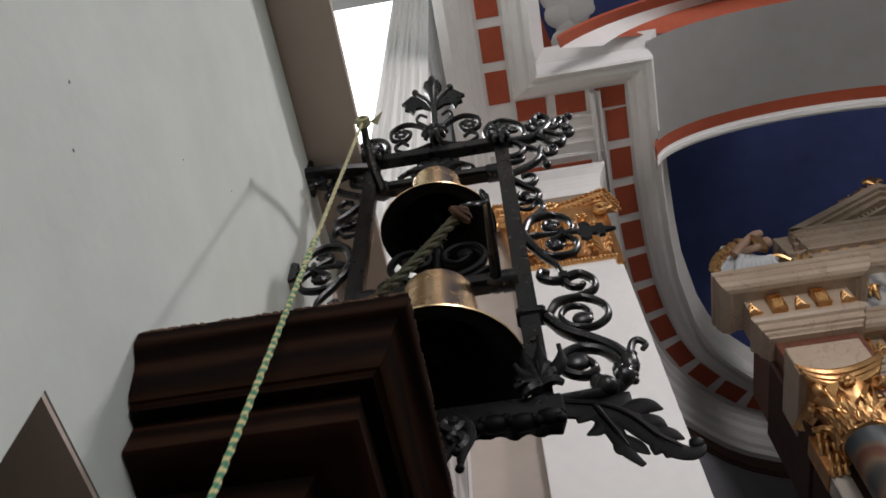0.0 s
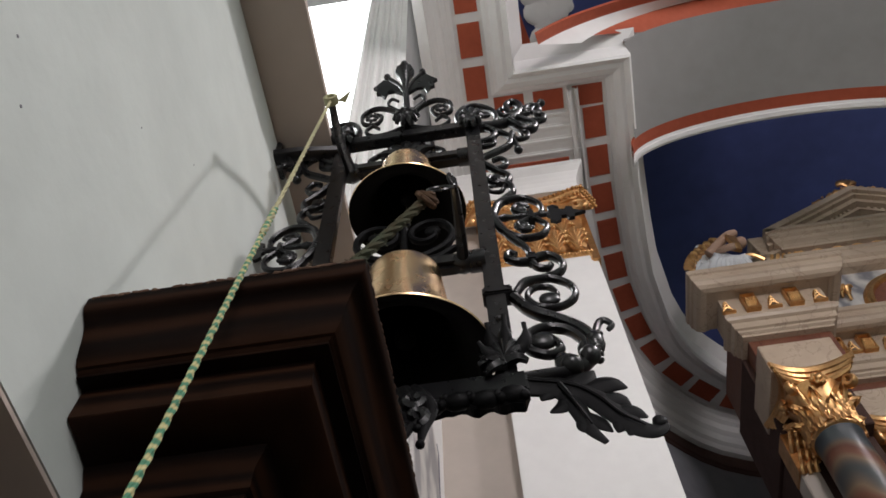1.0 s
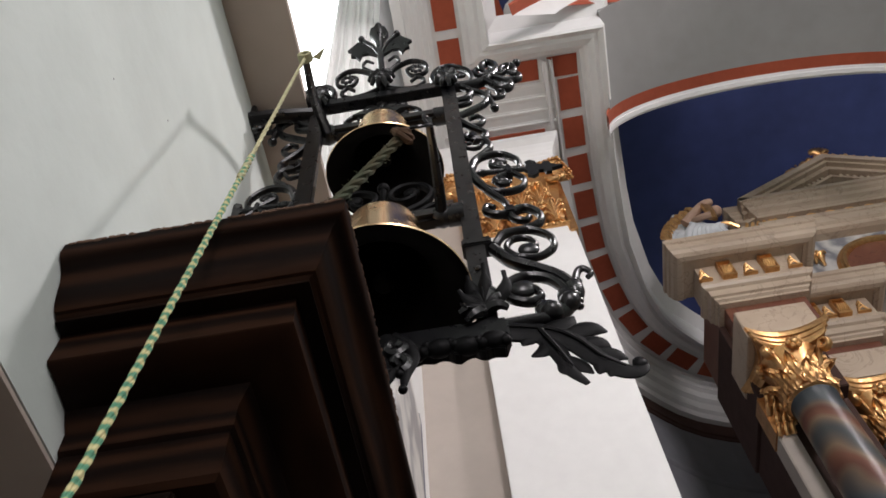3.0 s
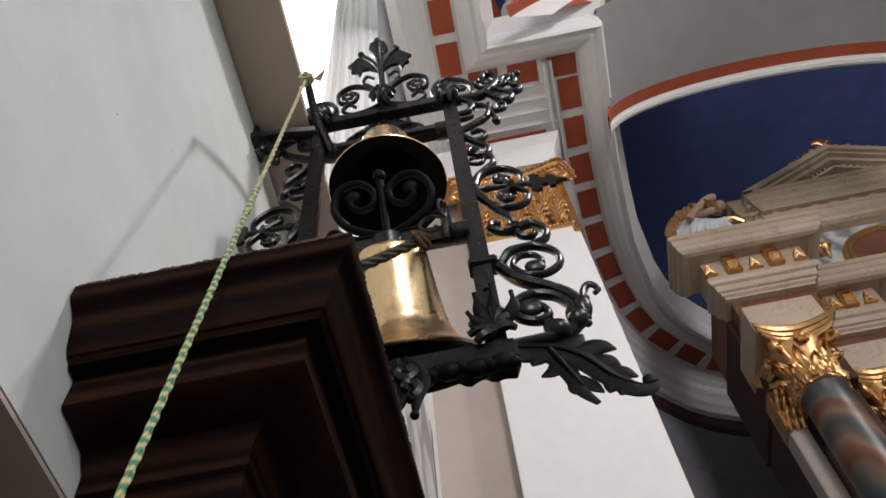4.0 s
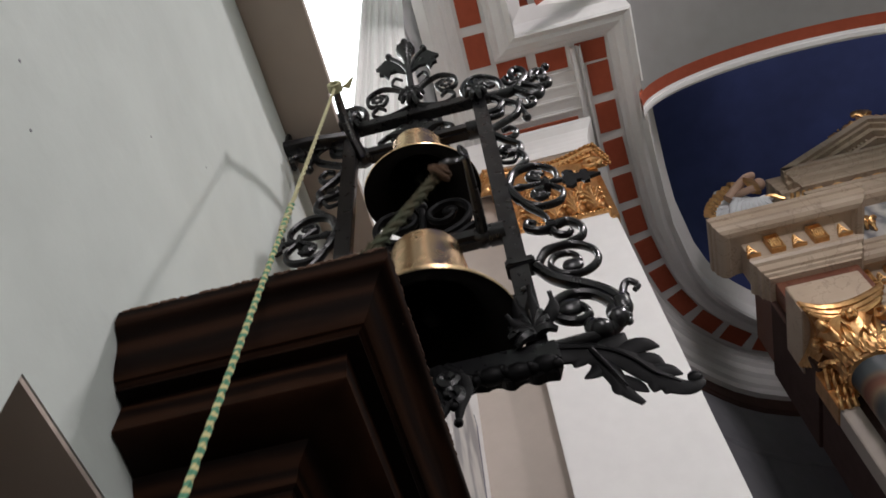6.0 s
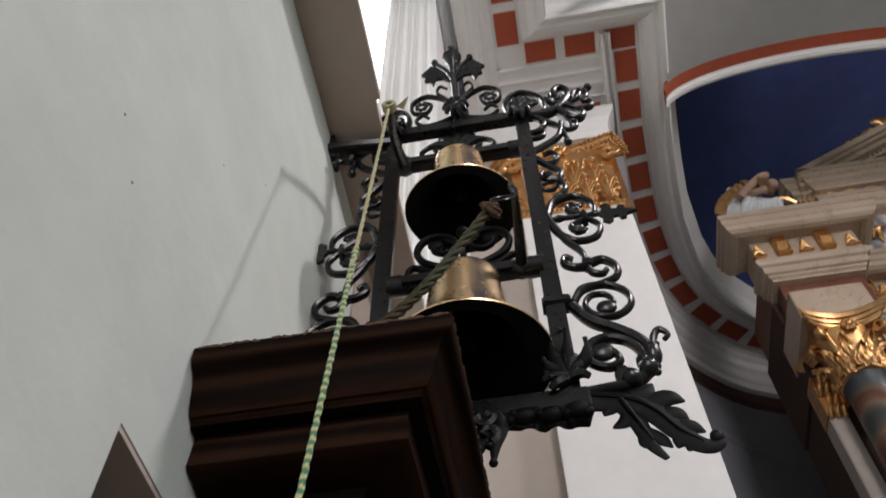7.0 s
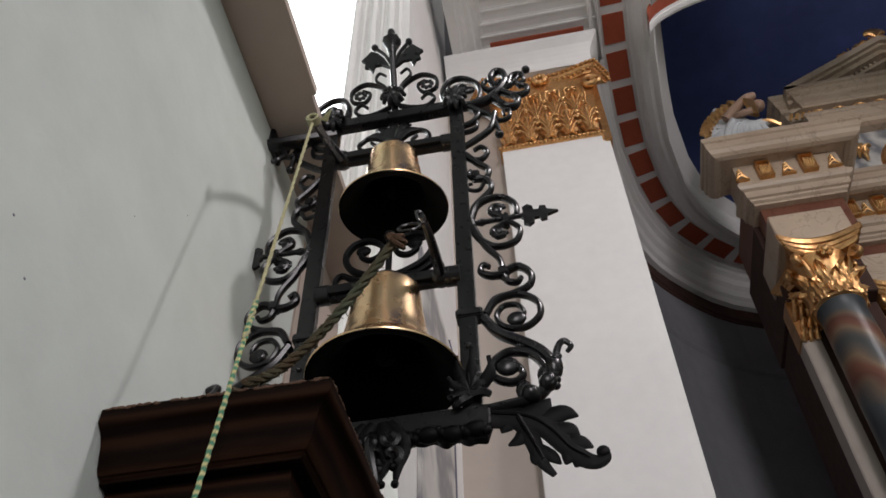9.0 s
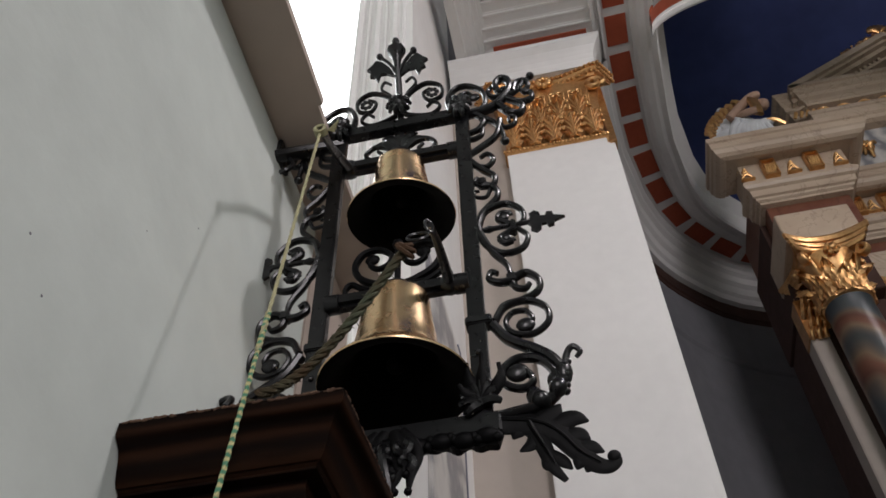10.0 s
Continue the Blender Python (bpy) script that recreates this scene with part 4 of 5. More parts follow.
# ---- gilded capital of the pilaster ----
cap = thing("capital", 0.41, PY, 6.42, "gilded Corinthian capital with acanthus leaves and beaded edges", "capital")
def capital_body(x0, x1, y, z0, z1, flare, owner, mat, back):
    bm = bmesh.new()
    rows = []
    for k in range(9):
        t = k / 8
        o = flare * t ** 2.2
        rows.append([bm.verts.new(p) for p in ((x0 - o, back, z0 + (z1 - z0) * t), (x0 - o, y - o, z0 + (z1 - z0) * t), (x1 + o, y - o, z0 + (z1 - z0) * t), (x1 + o, back, z0 + (z1 - z0) * t))])
    for a, b in zip(rows, rows[1:]):
        for j in range(3):
            bm.faces.new((a[j], a[j + 1], b[j + 1], b[j]))
    bm.faces.new(rows[-1])
    part("bell_core", bm, mat, owner, "", True)


capital_body(0.085, 0.735, PY, 6.44, 7.10, 0.055, cap, GOLD, 3.06)
def acanthus(x, y, z, w, h, out, thick=0.012):
    """An embossed leaf with scalloped lobes, a raised midrib and a tip that curls over, on a face that looks along -y."""
    bm = bmesh.new()
    rows, n, cols = [], 14, 8
    for k in range(n + 1):
        t = k / n
        half = 0.5 * w * (0.66 + 0.34 * math.sin(math.pi * min(1, t * 1.1 + 0.05))) * (0.80 + 0.20 * abs(math.cos(3.5 * math.pi * t)))
        if t > 0.84:
            half *= 1 - 2.6 * (t - 0.84)
        zz = z + h * (t if t < 0.88 else 0.88 - (t - 0.88) * 0.9)
        curl = out * max(0, (t - 0.45) / 0.55) ** 2
        row = []
        for c in range(cols + 1):
            u = -1 + 2 * c / cols
            rib = 0.020 * (1 - abs(u)) ** 0.6 + 0.006 * math.cos(3 * math.pi * u + 2 * math.pi * t)
            row.append(bm.verts.new((x + half * u, y - 0.008 - curl * (1 - 0.35 * u * u) - rib, zz - 0.10 * h * u * u * (0.4 + t))))
        rows.append(row)
    for a, b in zip(rows, rows[1:]):
        for c in range(cols):
            bm.faces.new((a[c], a[c + 1], b[c + 1], b[c]))
    r = bmesh.ops.extrude_face_region(bm, geom=list(bm.faces))
    bmesh.ops.translate(bm, verts=[v for v in r["geom"] if isinstance(v, bmesh.types.BMVert)], vec=(0, thick, 0))
    return bm


def ribbed(x, y, z, w, h, out):
    """A leaf with a stem and three pairs of ribs that roll over at their ends."""
    bm = acanthus(x, y, z, w, h, out)
    tube(glide([(x, y - 0.026, z), (x, y - 0.032, z + 0.5 * h), (x, y - 0.030 - 0.6 * out, z + 0.84 * h), (x, y - 0.028 - out, z + 0.86 * h), (x, y - 0.022 - out, z + 0.80 * h)], 3), lambda t: 0.007 + 0.008 * t, bm, 6)
    for side in (1, -1):
        for a, b in ((0.05, 0.34), (0.22, 0.56), (0.40, 0.74)):
            q = w * 0.46
            tube(glide([(x + side * 0.004, y - 0.024, z + a * h), (x + side * q * 0.45, y - 0.028 - 0.1 * out, z + (0.45 * a + 0.55 * b) * h), (x + side * q * 0.9, y - 0.024 - 0.3 * out * b, z + b * h), (x + side * q * 1.12, y - 0.026 - 0.3 * out * b, z + (b - 0.02) * h), (x + side * q * 1.05, y - 0.024, z + (b - 0.06) * h)], 3), lambda t: 0.005 + 0.005 * t, bm, 6)
    return bm


for i in range(5):
    part("leaf", ribbed(0.145 + 0.1325 * i, PY - 0.020, 6.445, 0.125, 0.32, 0.030), GOLD, cap, "", True)
for i in range(4):
    part("leaf", ribbed(0.211 + 0.1325 * i, PY - 0.010, 6.60, 0.125, 0.38, 0.045), GOLD, cap, "", True)
for i in range(5):
    for s in (1, -1):
        x = 0.145 + 0.1325 * i + s * 0.012
        line = [(x, PY - 0.008, 6.80), (x + s * 0.006, PY - 0.02, 6.90)] + [(x + s * (0.030 - (0.024 - 0.0014 * k) * math.cos(0.5 * k)), PY - 0.044, 6.965 + (0.024 - 0.0014 * k) * math.sin(0.5 * k)) for k in range(12)]
        part("tendril", tube(glide(line, 2), lambda t: 0.010 - 0.004 * t, None, 6), GOLD, cap, "", True)
for side in (1, -1):
    cx = 0.41 + side * 0.33
    line = [(cx + side * (0.055 - 0.0), PY - 0.055, 6.98)] + [(cx + side * 0.01 + (0.065 - 0.003 * k) * math.cos(a) * side, PY - 0.065, 6.99 + (0.065 - 0.003 * k) * math.sin(a)) for k, a in enumerate(0.45 * j for j in range(18))]
    part("volute", tube(glide(line, 2), 0.022, None, 8), GOLD, cap, "", True)
ros = bmesh.new()
for k in range(8):
    ball(0.41 + 0.04 * math.cos(k * math.tau / 8), PY - 0.075, 7.11 + 0.04 * math.sin(k * math.tau / 8), 0.024, ros, seg=8)
part("rosette", ros, GOLD, cap, "", True)
# abacus: concave front between canted corners
def abacus_line(z, grow):
    x0, x1 = 0.0 - grow, 0.82 + grow
    pts = [(x0 - 0.07, PY + 0.03), (x0 + 0.035, PY - 0.10 - grow)]
    pts += [(x0 + 0.09 + (x1 - x0 - 0.18) * k / 10, PY - 0.095 - grow + 0.06 * math.sin(math.pi * k / 10)) for k in range(11)]
    return pts + [(x1 - 0.035, PY - 0.10 - grow), (x1 + 0.07, PY + 0.03)]


bm = bmesh.new()
rows = [[bm.verts.new((x, y, z)) for x, y in abacus_line(z, g)] for z, g in ((7.08, -0.02), (7.12, 0.0), (7.14, 0.0), (7.15, 0.012), (7.19, 0.02))]
for a, b in zip(rows, rows[1:]):
    for j in range(len(a) - 1):
        bm.faces.new((a[j], a[j + 1], b[j + 1], b[j]))
bm.faces.new(rows[-1]), bm.faces.new(rows[0][::-1])
part("abacus", bm, GOLD, cap, "", False)
bead_mesh = bpy.data.meshes.new("bead")
bm = ball(0, 0, 0, 0.0145, seg=6)
bm.to_mesh(bead_mesh)
bm.free()
bead_mesh.materials.append(GOLD)


def bead(x, y, z):
    ob = new("bead", bead_mesh)
    ob.parent = cap
    ob.location = Vector((x, y, z)) - ORIGIN[cap.name]


bead_line = [Vector((*a, 0)) for a in abacus_line(0, 0.02)]
for a, c in zip(bead_line, bead_line[1:]):
    n = max(1, int((c - a).length / 0.026))
    for j in range(n):
        p = a.lerp(c, j / n)
        bead(p.x, p.y - 0.004, 7.165), bead(p.x, p.y + 0.012, 7.105)
part("astragal", box(0.07, 0.75, PY - 0.018, 3.06, 6.415, 6.445), GOLD, cap, "", False, 0.004)
for k in range(28):
    bead(0.075 + 0.0248 * k, PY - 0.02, 6.43)
part("side_strip", box(0.752, 0.80, PY + 0.02, 3.06, 6.40, 7.08), GOLD, cap, "", False, 0.004)

# entablature over the capital
structure("entablature", moulding([(-0.25, 2.85), (0.797, 2.85), (0.797, 3.06)], [(0, 7.192), (0, 7.29), (0.008, 7.34), (0.02, 7.38), (0.035, 7.42), (0.06, 7.455), (0.074, 7.475), (0.074, 7.515), (-0.1, 7.517)][::-1]), WHITE, "plain white slab with a hollow edge over the capital", "moulding")
structure("entablature_core", box(-0.25, 0.79, 2.855, 3.06, 7.194, 7.51), WHITE, "white plaster block over the capital", "moulding")
structure("coffer_wall", box(-0.25, 0.87, 2.90, 3.06, 7.51, 7.72), WHITE, "white upright back of the coffer", "moulding")
structure("coffer_stripe", box(0.10, 0.80, 2.80, 2.855, 7.622, 7.6345), RED, "thin red painted line along the coffer", "moulding")

# small marks in the plaster
for y, z, r in ((0.27, 2.62, 0.0022), (0.60, 3.02, 0.0016), (0.33, 2.57, 0.0022), (0.47, 2.86, 0.0014)):
    mark = part("nail_hole", ball(WALL_X, y, z, r, None, 0.4, 1, 1, 8), SLATE, None)
    tagged(mark, "small dark nail hole in the plaster", "nail hole", "marks in the plaster", "structure")

# ---- altar ----
altar = thing("altar", 2.6, 4.1, 0, "tall cream marble altar with gilded capitals and a pediment", "altar")
AY = 3.75
rnd = random.Random(4)


def block(name, x0, x1, y0, y1, z0, z1, mat=None, bevel=0.006, label=""):
    return part(name, box(x0, x1, y0, y1, z0, z1), mat or CREAM, altar, label, False, bevel)


ENTABLATURE = [(0.20, 7.213), (0.20, 7.168), (0.186, 7.158), (0.184, 7.104), (0.172, 7.092), (0.160, 7.060), (0.135, 7.040), (0.100, 7.034), (0.085, 7.046), (0.066, 7.046), (0.064, 7.058), (0, 7.060), (0, 6.842), (0.014, 6.840), (0.016, 6.826), (0.028, 6.815), (0.030, 6.790), (0.016, 6.768), (-0.006, 6.755), (-0.012, 6.700), (-0.030, 6.692), (-0.034, 6.676), (-0.052, 6.662), (-0.054, 6.642), (-0.16, 6.640)]


def entablature_run(path):
    part("entablature", moulding(path, ENTABLATURE), CREAM, altar)
    part("entablature_top", moulding(path, [(0.20, 7.213), (-0.40, 7.215)]), CREAM, altar)


F1, F2, F3 = 3.90, 4.43, 4.96  # faces of the three steps of the frieze
entablature_run([(1.76, 4.16), (1.76, F1), (2.52, F1), (2.52, F2 - 0.02)])
entablature_run([(2.50, F2), (3.12, F2), (3.12, F3 - 0.02)])
entablature_run([(3.10, F3), (4.7, F3)])
block("core", 1.852, 2.44, F1 + 0.10, 4.85, 6.30, 7.10, RUSSET, 0.004, "russet veined marble panel")
block("core", 2.42, 3.04, F2 + 0.10, 5.3, 6.30, 7.10, RUSSET, 0.004, "russet veined marble panel")
block("core", 3.0, 4.7, F3 + 0.10, 5.6, 1.4, 7.10, RUSSET, 0.004, "russet veined marble panel")
block("impost", 1.80, 2.29, 3.80, 4.35, 6.055, 6.335, None, 0.006)
block("impost", 2.42, 2.90, 4.31, 4.85, 6.055, 6.335, None, 0.006)


def gilt_boss(x, y, z):
    """A square gilded frame round a ribbed cushion."""
    bm = bmesh.new()
    for x0, x1, z0, z1 in ((-.052, -.040, -.075, .075), (.040, .052, -.075, .075), (-.052, .052, -.092, -.072), (-.052, .052, .074, .090)):
        box(x + x0, x + x1, y - 0.045, y + 0.002, z + z0, z + z1, bm)
    for k in range(5):
        tube([(x - 0.032 + 0.016 * k, y - 0.004, z - 0.062), (x - 0.032 + 0.016 * k, y - 0.046, z - 0.03), (x - 0.032 + 0.016 * k, y - 0.056, z + 0.01), (x - 0.032 + 0.016 * k, y - 0.016, z + 0.066)], 0.0105, bm, 6)
    part("gilt_boss", bm, GOLD, altar, "gilded square boss with a ribbed cushion", True)


def gilt_leaf(x, y, z):
    """A small palmette on a foot."""
    bm = box(x - 0.05, x + 0.05, y - 0.026, y + 0.002, z - 0.075, z - 0.058)
    for k in range(3):
        w = 0.042 - 0.012 * k
        tube(glide([(x - w, y - 0.006, z - 0.045 + 0.034 * k), (x, y - 0.024, z - 0.020 + 0.034 * k), (x + w, y - 0.006, z - 0.045 + 0.034 * k)], 3), 0.0085, bm, 6)
    part("gilt_leaf", bm, GOLD, altar, "", True)


for x in (1.968, 2.283):
    gilt_boss(x, F1, 6.952)
for x in (1.79, 2.128, 2.46):
    gilt_leaf(x, F1, 6.945)
for x in (2.655, 2.875):
    gilt_boss(x, F2, 6.952)
for x in (2.765, 3.03):
    gilt_leaf(x, F2, 6.945)
for y in (4.06, 4.24):
    ob = bmesh.new()
    for k in range(3):
        tube([(2.52, y - 0.035 + 0.01 * k, 6.90 + 0.04 * k), (2.545, y, 6.92 + 0.04 * k), (2.52, y + 0.035 - 0.01 * k, 6.90 + 0.04 * k)], 0.009, ob, 6)
    part("gilt_leaf", ob, GOLD, altar, "", True)


# gilded capitals with their columns
def gilt_capital(x, y, z0, z1, r, name, label):
    """A round capital: core, two tiers of curling leaves, paired stems that curl under the corners."""
    h = z1 - z0
    core = part(name, lathe([(r * 0.98, 0), (r * 1.10, 0.01), (r * 1.10, 0.028), (r, 0.036), (r * 0.98, 0.40 * h), (r * 1.08, 0.70 * h), (r * 1.30, 0.97 * h), (0, 0.97 * h)], x, y, z0, seg=24), GOLD, altar, label, True)
    mid = Vector((x, y, 0)) - Vector((*ORIGIN[altar.name].xy, 0))

    def turned(first, n, half):
        for k in range(n):
            ob = first if k == 0 else new(first.name.split(".")[0], first.data)
            ob.parent = core
            ob.matrix_local = Matrix.Translation(mid) @ Matrix.Rotation(math.tau * (k + half) / n, 4, "Z") @ Matrix.Translation(-mid)

    turned(part("leaf", acanthus(x, y - r * 1.0, z0 + 0.03 * h, r * 0.80, 0.52 * h, r * 0.38, 0.010), GOLD, core, "", True), 8, 0.0)
    turned(part("leaf", acanthus(x, y - r * 0.98, z0 + 0.10 * h, r * 0.74, 0.72 * h, r * 0.55, 0.010), GOLD, core, "", True), 8, 0.5)
    # a stem that leans out and rolls up below each corner of the abacus
    line = [(x, y - r * 1.02, z0 + 0.48 * h), (x, y - r * 1.25, z0 + 0.68 * h), (x, y - r * 1.62, z0 + 0.90 * h)]
    line += [(x, y - r * 1.70 - r * (0.30 - 0.018 * k) * math.sin(0.5 * k), z0 + 0.80 * h + r * (0.30 - 0.018 * k) * math.cos(0.5 * k)) for k in range(13)]
    turned(part("volute", tube(glide(line, 2), lambda t: r * (0.10 + 0.05 * t), None, 7, 1.5, (1, 0, 0)), GOLD, core, "", True), 4, 0.5)
    bud = ball(x, y - r * 1.42, z0 + 0.90 * h, r * 0.20, seg=8)
    for k in range(6):
        ball(x + r * 0.24 * math.cos(k * math.tau / 6), y - r * 1.38, z0 + 0.90 * h + r * 0.24 * math.sin(k * math.tau / 6), r * 0.14, bud, seg=6)
    turned(part("rosette", bud, GOLD, core, "", True), 4, 0.0)
    return core


def curved_abacus(cx, cy, z, half, name="abacus"):
    """Three gilded fillets, hollow on every side, with pointed corners."""
    bm = bmesh.new()
    rows = []
    for zz, g in ((z - 0.115, -0.050), (z - 0.098, -0.030), (z - 0.080, -0.026), (z - 0.076, -0.014), (z - 0.050, -0.008), (z - 0.044, 0.006), (z - 0.012, 0.012), (z, 0.010)):
        o = []
        for s in range(4):
            u = (Vector((1, 0)), Vector((0, 1)), Vector((-1, 0)), Vector((0, -1)))[s]
            v = Vector((u.y, -u.x))
            for k in range(13):
                t = -1 + 2 * k / 12
                p = u * t * (half + g) * 0.96 + v * ((half + g) - 0.085 * (1 - t * t))
                o.append(bm.verts.new((cx + p.x, cy + p.y, zz)))
        rows.append(o)
    for a, b in zip(rows, rows[1:]):
        for j in range(len(a)):
            bm.faces.new((a[j], a[(j + 1) % len(a)], b[(j + 1) % len(a)], b[j]))
    bm.faces.new(rows[0][::-1]), bm.faces.new(rows[-1])
    part(name, bm, GOLD, altar, "", False)


for cx, cy in ((2.035, 3.98), (2.65, 4.50)):
    gilt_capital(cx, cy, 5.55, 5.945, 0.150, "capital", "gilded Corinthian capital with curling leaves")
    curved_abacus(cx, cy, 6.052, 0.262)
    part("column", lathe([(0, 5.57), (0.150, 5.57), (0.152, 5.545), (0.145, 5.535), (0.147, 5.3), (0.158, 4.0), (0.165, 2.6), (0.165, 1.4), (0, 1.4)], cx, cy, 0, seg=40), STRIPED, altar, "column of striped brown and grey marble", True)
# greige here is cream marble with the column's shade mixed into its colour
block("back_pilaster", 1.79, 1.905, 4.15, 4.30, 1.4, 5.50, GREIGE)
small = part("pilaster_capital", box(1.785, 1.91, 4.14, 4.30, 5.50, 5.84), GOLD, altar, "small gilded capital with curled leaves", False, 0.006)
for k in range(12):
    z = 5.51 + 0.085 * (k // 3) + 0.02 * rnd.random()
    x, g = 1.805 + 0.042 * (k % 3) + 0.02 * (k // 3 % 2), 0.03 + 0.10 * (z - 5.5)
    part("leaf", tube(glide([(x, 4.142, z - 0.03), (x, 4.142 - g, z), (x + 0.02, 4.14 - g, z + 0.04), (x + 0.03, 4.142 - 0.6 * g, z + 0.02)], 3), lambda t: 0.018 - 0.008 * t, None, 6), GOLD, small, "", True)
# brown on the next two blocks stands in for shade on cream stone
block("back_pier", 1.81, 2.40, 4.15, 4.85, 5.842, 6.64, BROWN)
block("back_pier", 1.83, 2.40, 4.26, 4.85, 1.4, 5.842, BROWN)
block("back_pier", 2.44, 3.0, 4.75, 5.3, 1.4, 6.30, RUSSET)
block("pedestal", 1.70, 4.8, 3.70, 5.6, 0, 1.4)
# attic with its round medallion, frieze and pediment
block("attic", 2.62, 4.5, 4.30, 4.8, 7.216, 8.04, VEINED)
part("attic_band", moulding([(2.70, 4.7), (2.70, 4.25), (4.6, 4.25)], [(0.06, 7.955), (0.10, 7.95), (0.10, 7.91), (0.088, 7.90), (0.085, 7.82), (0.06, 7.80), (0.055, 7.76), (0.02, 7.745), (-0.06, 7.742)]), CREAM, altar)
block("attic_frieze", 2.66, 4.4, 4.235, 4.5, 7.955, 8.10, RUSSET, 0.004, "russet marble frieze with gilt leaves")
for k in range(9):
    cx = 2.76 + 0.17 * k
    bm = tube([(cx + 0.07 * math.cos(a), 4.215, 7.965 + 0.09 * math.sin(a)) for a in (math.pi * j / 10 for j in range(11))], 0.010, None, 6)
    ball(cx + 0.085, 4.212, 7.985, 0.018, bm, 1, 0.7, 1.3, 8)
    part("gilt_garland", bm, GOLD, altar, "", True)
part("attic_cornice", moulding([(2.64, 4.62), (2.64, 4.18), (4.6, 4.18)], [(0.10, 8.29), (0.10, 8.25), (0.082, 8.24), (0.080, 8.20), (0.055, 8.18), (0.05, 8.14), (0.02, 8.12), (0.0, 8.10), (0.0, 8.07), (-0.06, 8.065)]), CREAM, altar)
part("side_cornice", moulding([(2.47, 4.7), (2.47, 4.22), (2.75, 4.22)], [(0.06, 8.30), (0.06, 8.26), (0.035, 8.24), (0.025, 8.18), (0, 8.16), (0, 8.10), (-0.03, 8.09), (-0.05, 8.02), (-0.10, 8.0)]), CREAM, altar)
bm = bmesh.new()
for k in range(6):
    tube([(2.50 + 0.05 * k, 4.20, 7.95), (2.515 + 0.05 * k, 4.17, 7.985), (2.53 + 0.05 * k, 4.20, 8.01)], 0.016, bm, 6)
part("gilt_leaf", bm, GOLD, altar, "", True)
MX, MZ = 3.44, 7.24
rim = [(0.345, 0.0), (0.350, -0.03), (0.365, -0.05), (0.385, -0.05), (0.400, -0.035), (0.410, -0.035), (0.425, -0.02), (0.43, 0.0)]
bm = bmesh.new()
rows = [[bm.verts.new((MX + r * math.cos(a), 4.297 + d, MZ + r * math.sin(a))) for r, d in rim] for a in (math.pi * k / 28 for k in range(29))]
for a, b in zip(rows, rows[1:]):
    for k in range(len(rim) - 1):
        bm.faces.new((a[k], a[k + 1], b[k + 1], b[k]))
part("medallion_rim", bm, GOLD, altar, "gilded round frame", True)
part("medallion", plate([(MX + 0.35 * math.cos(math.pi * k / 28), MZ + 0.35 * math.sin(math.pi * k / 28)) for k in range(29)], 4.292, 0.012), RUSSET, altar, "russet marble field in a round frame")
bm = bmesh.new()
for k in range(12):
    a = math.tau * k / 12 + 0.3
    r = 0.115 if k % 3 == 0 else 0.075
    tube(glide([(2.90, 4.285, 7.50), (2.90 + 0.6 * r * math.cos(a), 4.255, 7.50 + 0.6 * r * math.sin(a)), (2.90 + r * math.cos(a), 4.285, 7.50 + 1.25 * r * math.sin(a))], 3), lambda t: 0.009 + 0.022 * t * (1.1 - t), bm, 6)
ball(2.90, 4.26, 7.50, 0.026, bm, seg=8)
part("gilt_rosette", bm, GOLD, altar, "", True)
AP, RUN, RISE = (3.545, 8.86), 1.005, 0.57
for z0, thick, y0, y1, mat in ((0.0, 0.075, 4.08, 4.6, CREAM), (-0.075, 0.035, 4.115, 4.6, CREAM), (-0.11, 0.055, 4.16, 4.6, CREAM), (-0.165, 0.045, 4.24, 4.6, CREAM), (-0.21, 0.035, 4.20, 4.6, CREAM)):
    for side in (1, -1):
        o = [(AP[0] - side * RUN, AP[1] - RISE + z0), (AP[0], AP[1] + z0), (AP[0], AP[1] + z0 - thick), (AP[0] - side * RUN, AP[1] - RISE + z0 - thick)]
        part("raking_cornice", plate(o, (y0 + y1) / 2, y1 - y0), mat, altar)
for side in (1, -1):
    for k in range(18):
        t = 0.06 + 0.05 * k
        x, z = AP[0] - side * RUN * (1 - t), AP[1] - RISE * (1 - t) - 0.187
        if z > 8.31:
            part("dentil", box(x - 0.012, x + 0.012, 4.205, 4.25, z - 0.018, z + 0.02), CREAM, altar)
part("tympanum", plate([(2.80, 8.28), (4.29, 8.28), (3.545, 8.68)], 4.5, 0.1), CREAM, altar)
# solid lens, dark brown for the shade of a hollow
part("tympanum_eye", ball(3.56, 4.45, 8.56, 0.05, None, 1.5, 0.3, 0.8, 12), BROWN, altar, "brown lens with the gable hollow's shade in its colour", True)
bm = bmesh.new()
for k in range(60):
    t = 0.60 + 0.38 * rnd.random()
    for side in (1, -1):
        ball(AP[0] - side * RUN * (1 - t), 4.10 + 0.03 * rnd.random(), AP[1] - RISE * (1 - t) + 0.01 + 0.045 * rnd.random(), rnd.uniform(0.009, 0.017), bm, rnd.uniform(0.8, 1.8), 1, rnd.uniform(0.8, 1.6), 6)
for k in range(9):
    a = math.pi * k / 8
    tube(glide([(AP[0], 4.10, AP[1] + 0.01), (AP[0] + 0.05 * math.cos(a), 4.085, AP[1] + 0.05 + 0.03 * math.sin(a)), (AP[0] + 0.085 * math.cos(a), 4.10, AP[1] + 0.06 + 0.08 * math.sin(a))], 3), lambda t: 0.010 + 0.010 * t, bm, 6)
part("gilt_crest", bm, GOLD, altar, "", True)

# small statue on the entablature, one plain mesh
bm = bmesh.new()


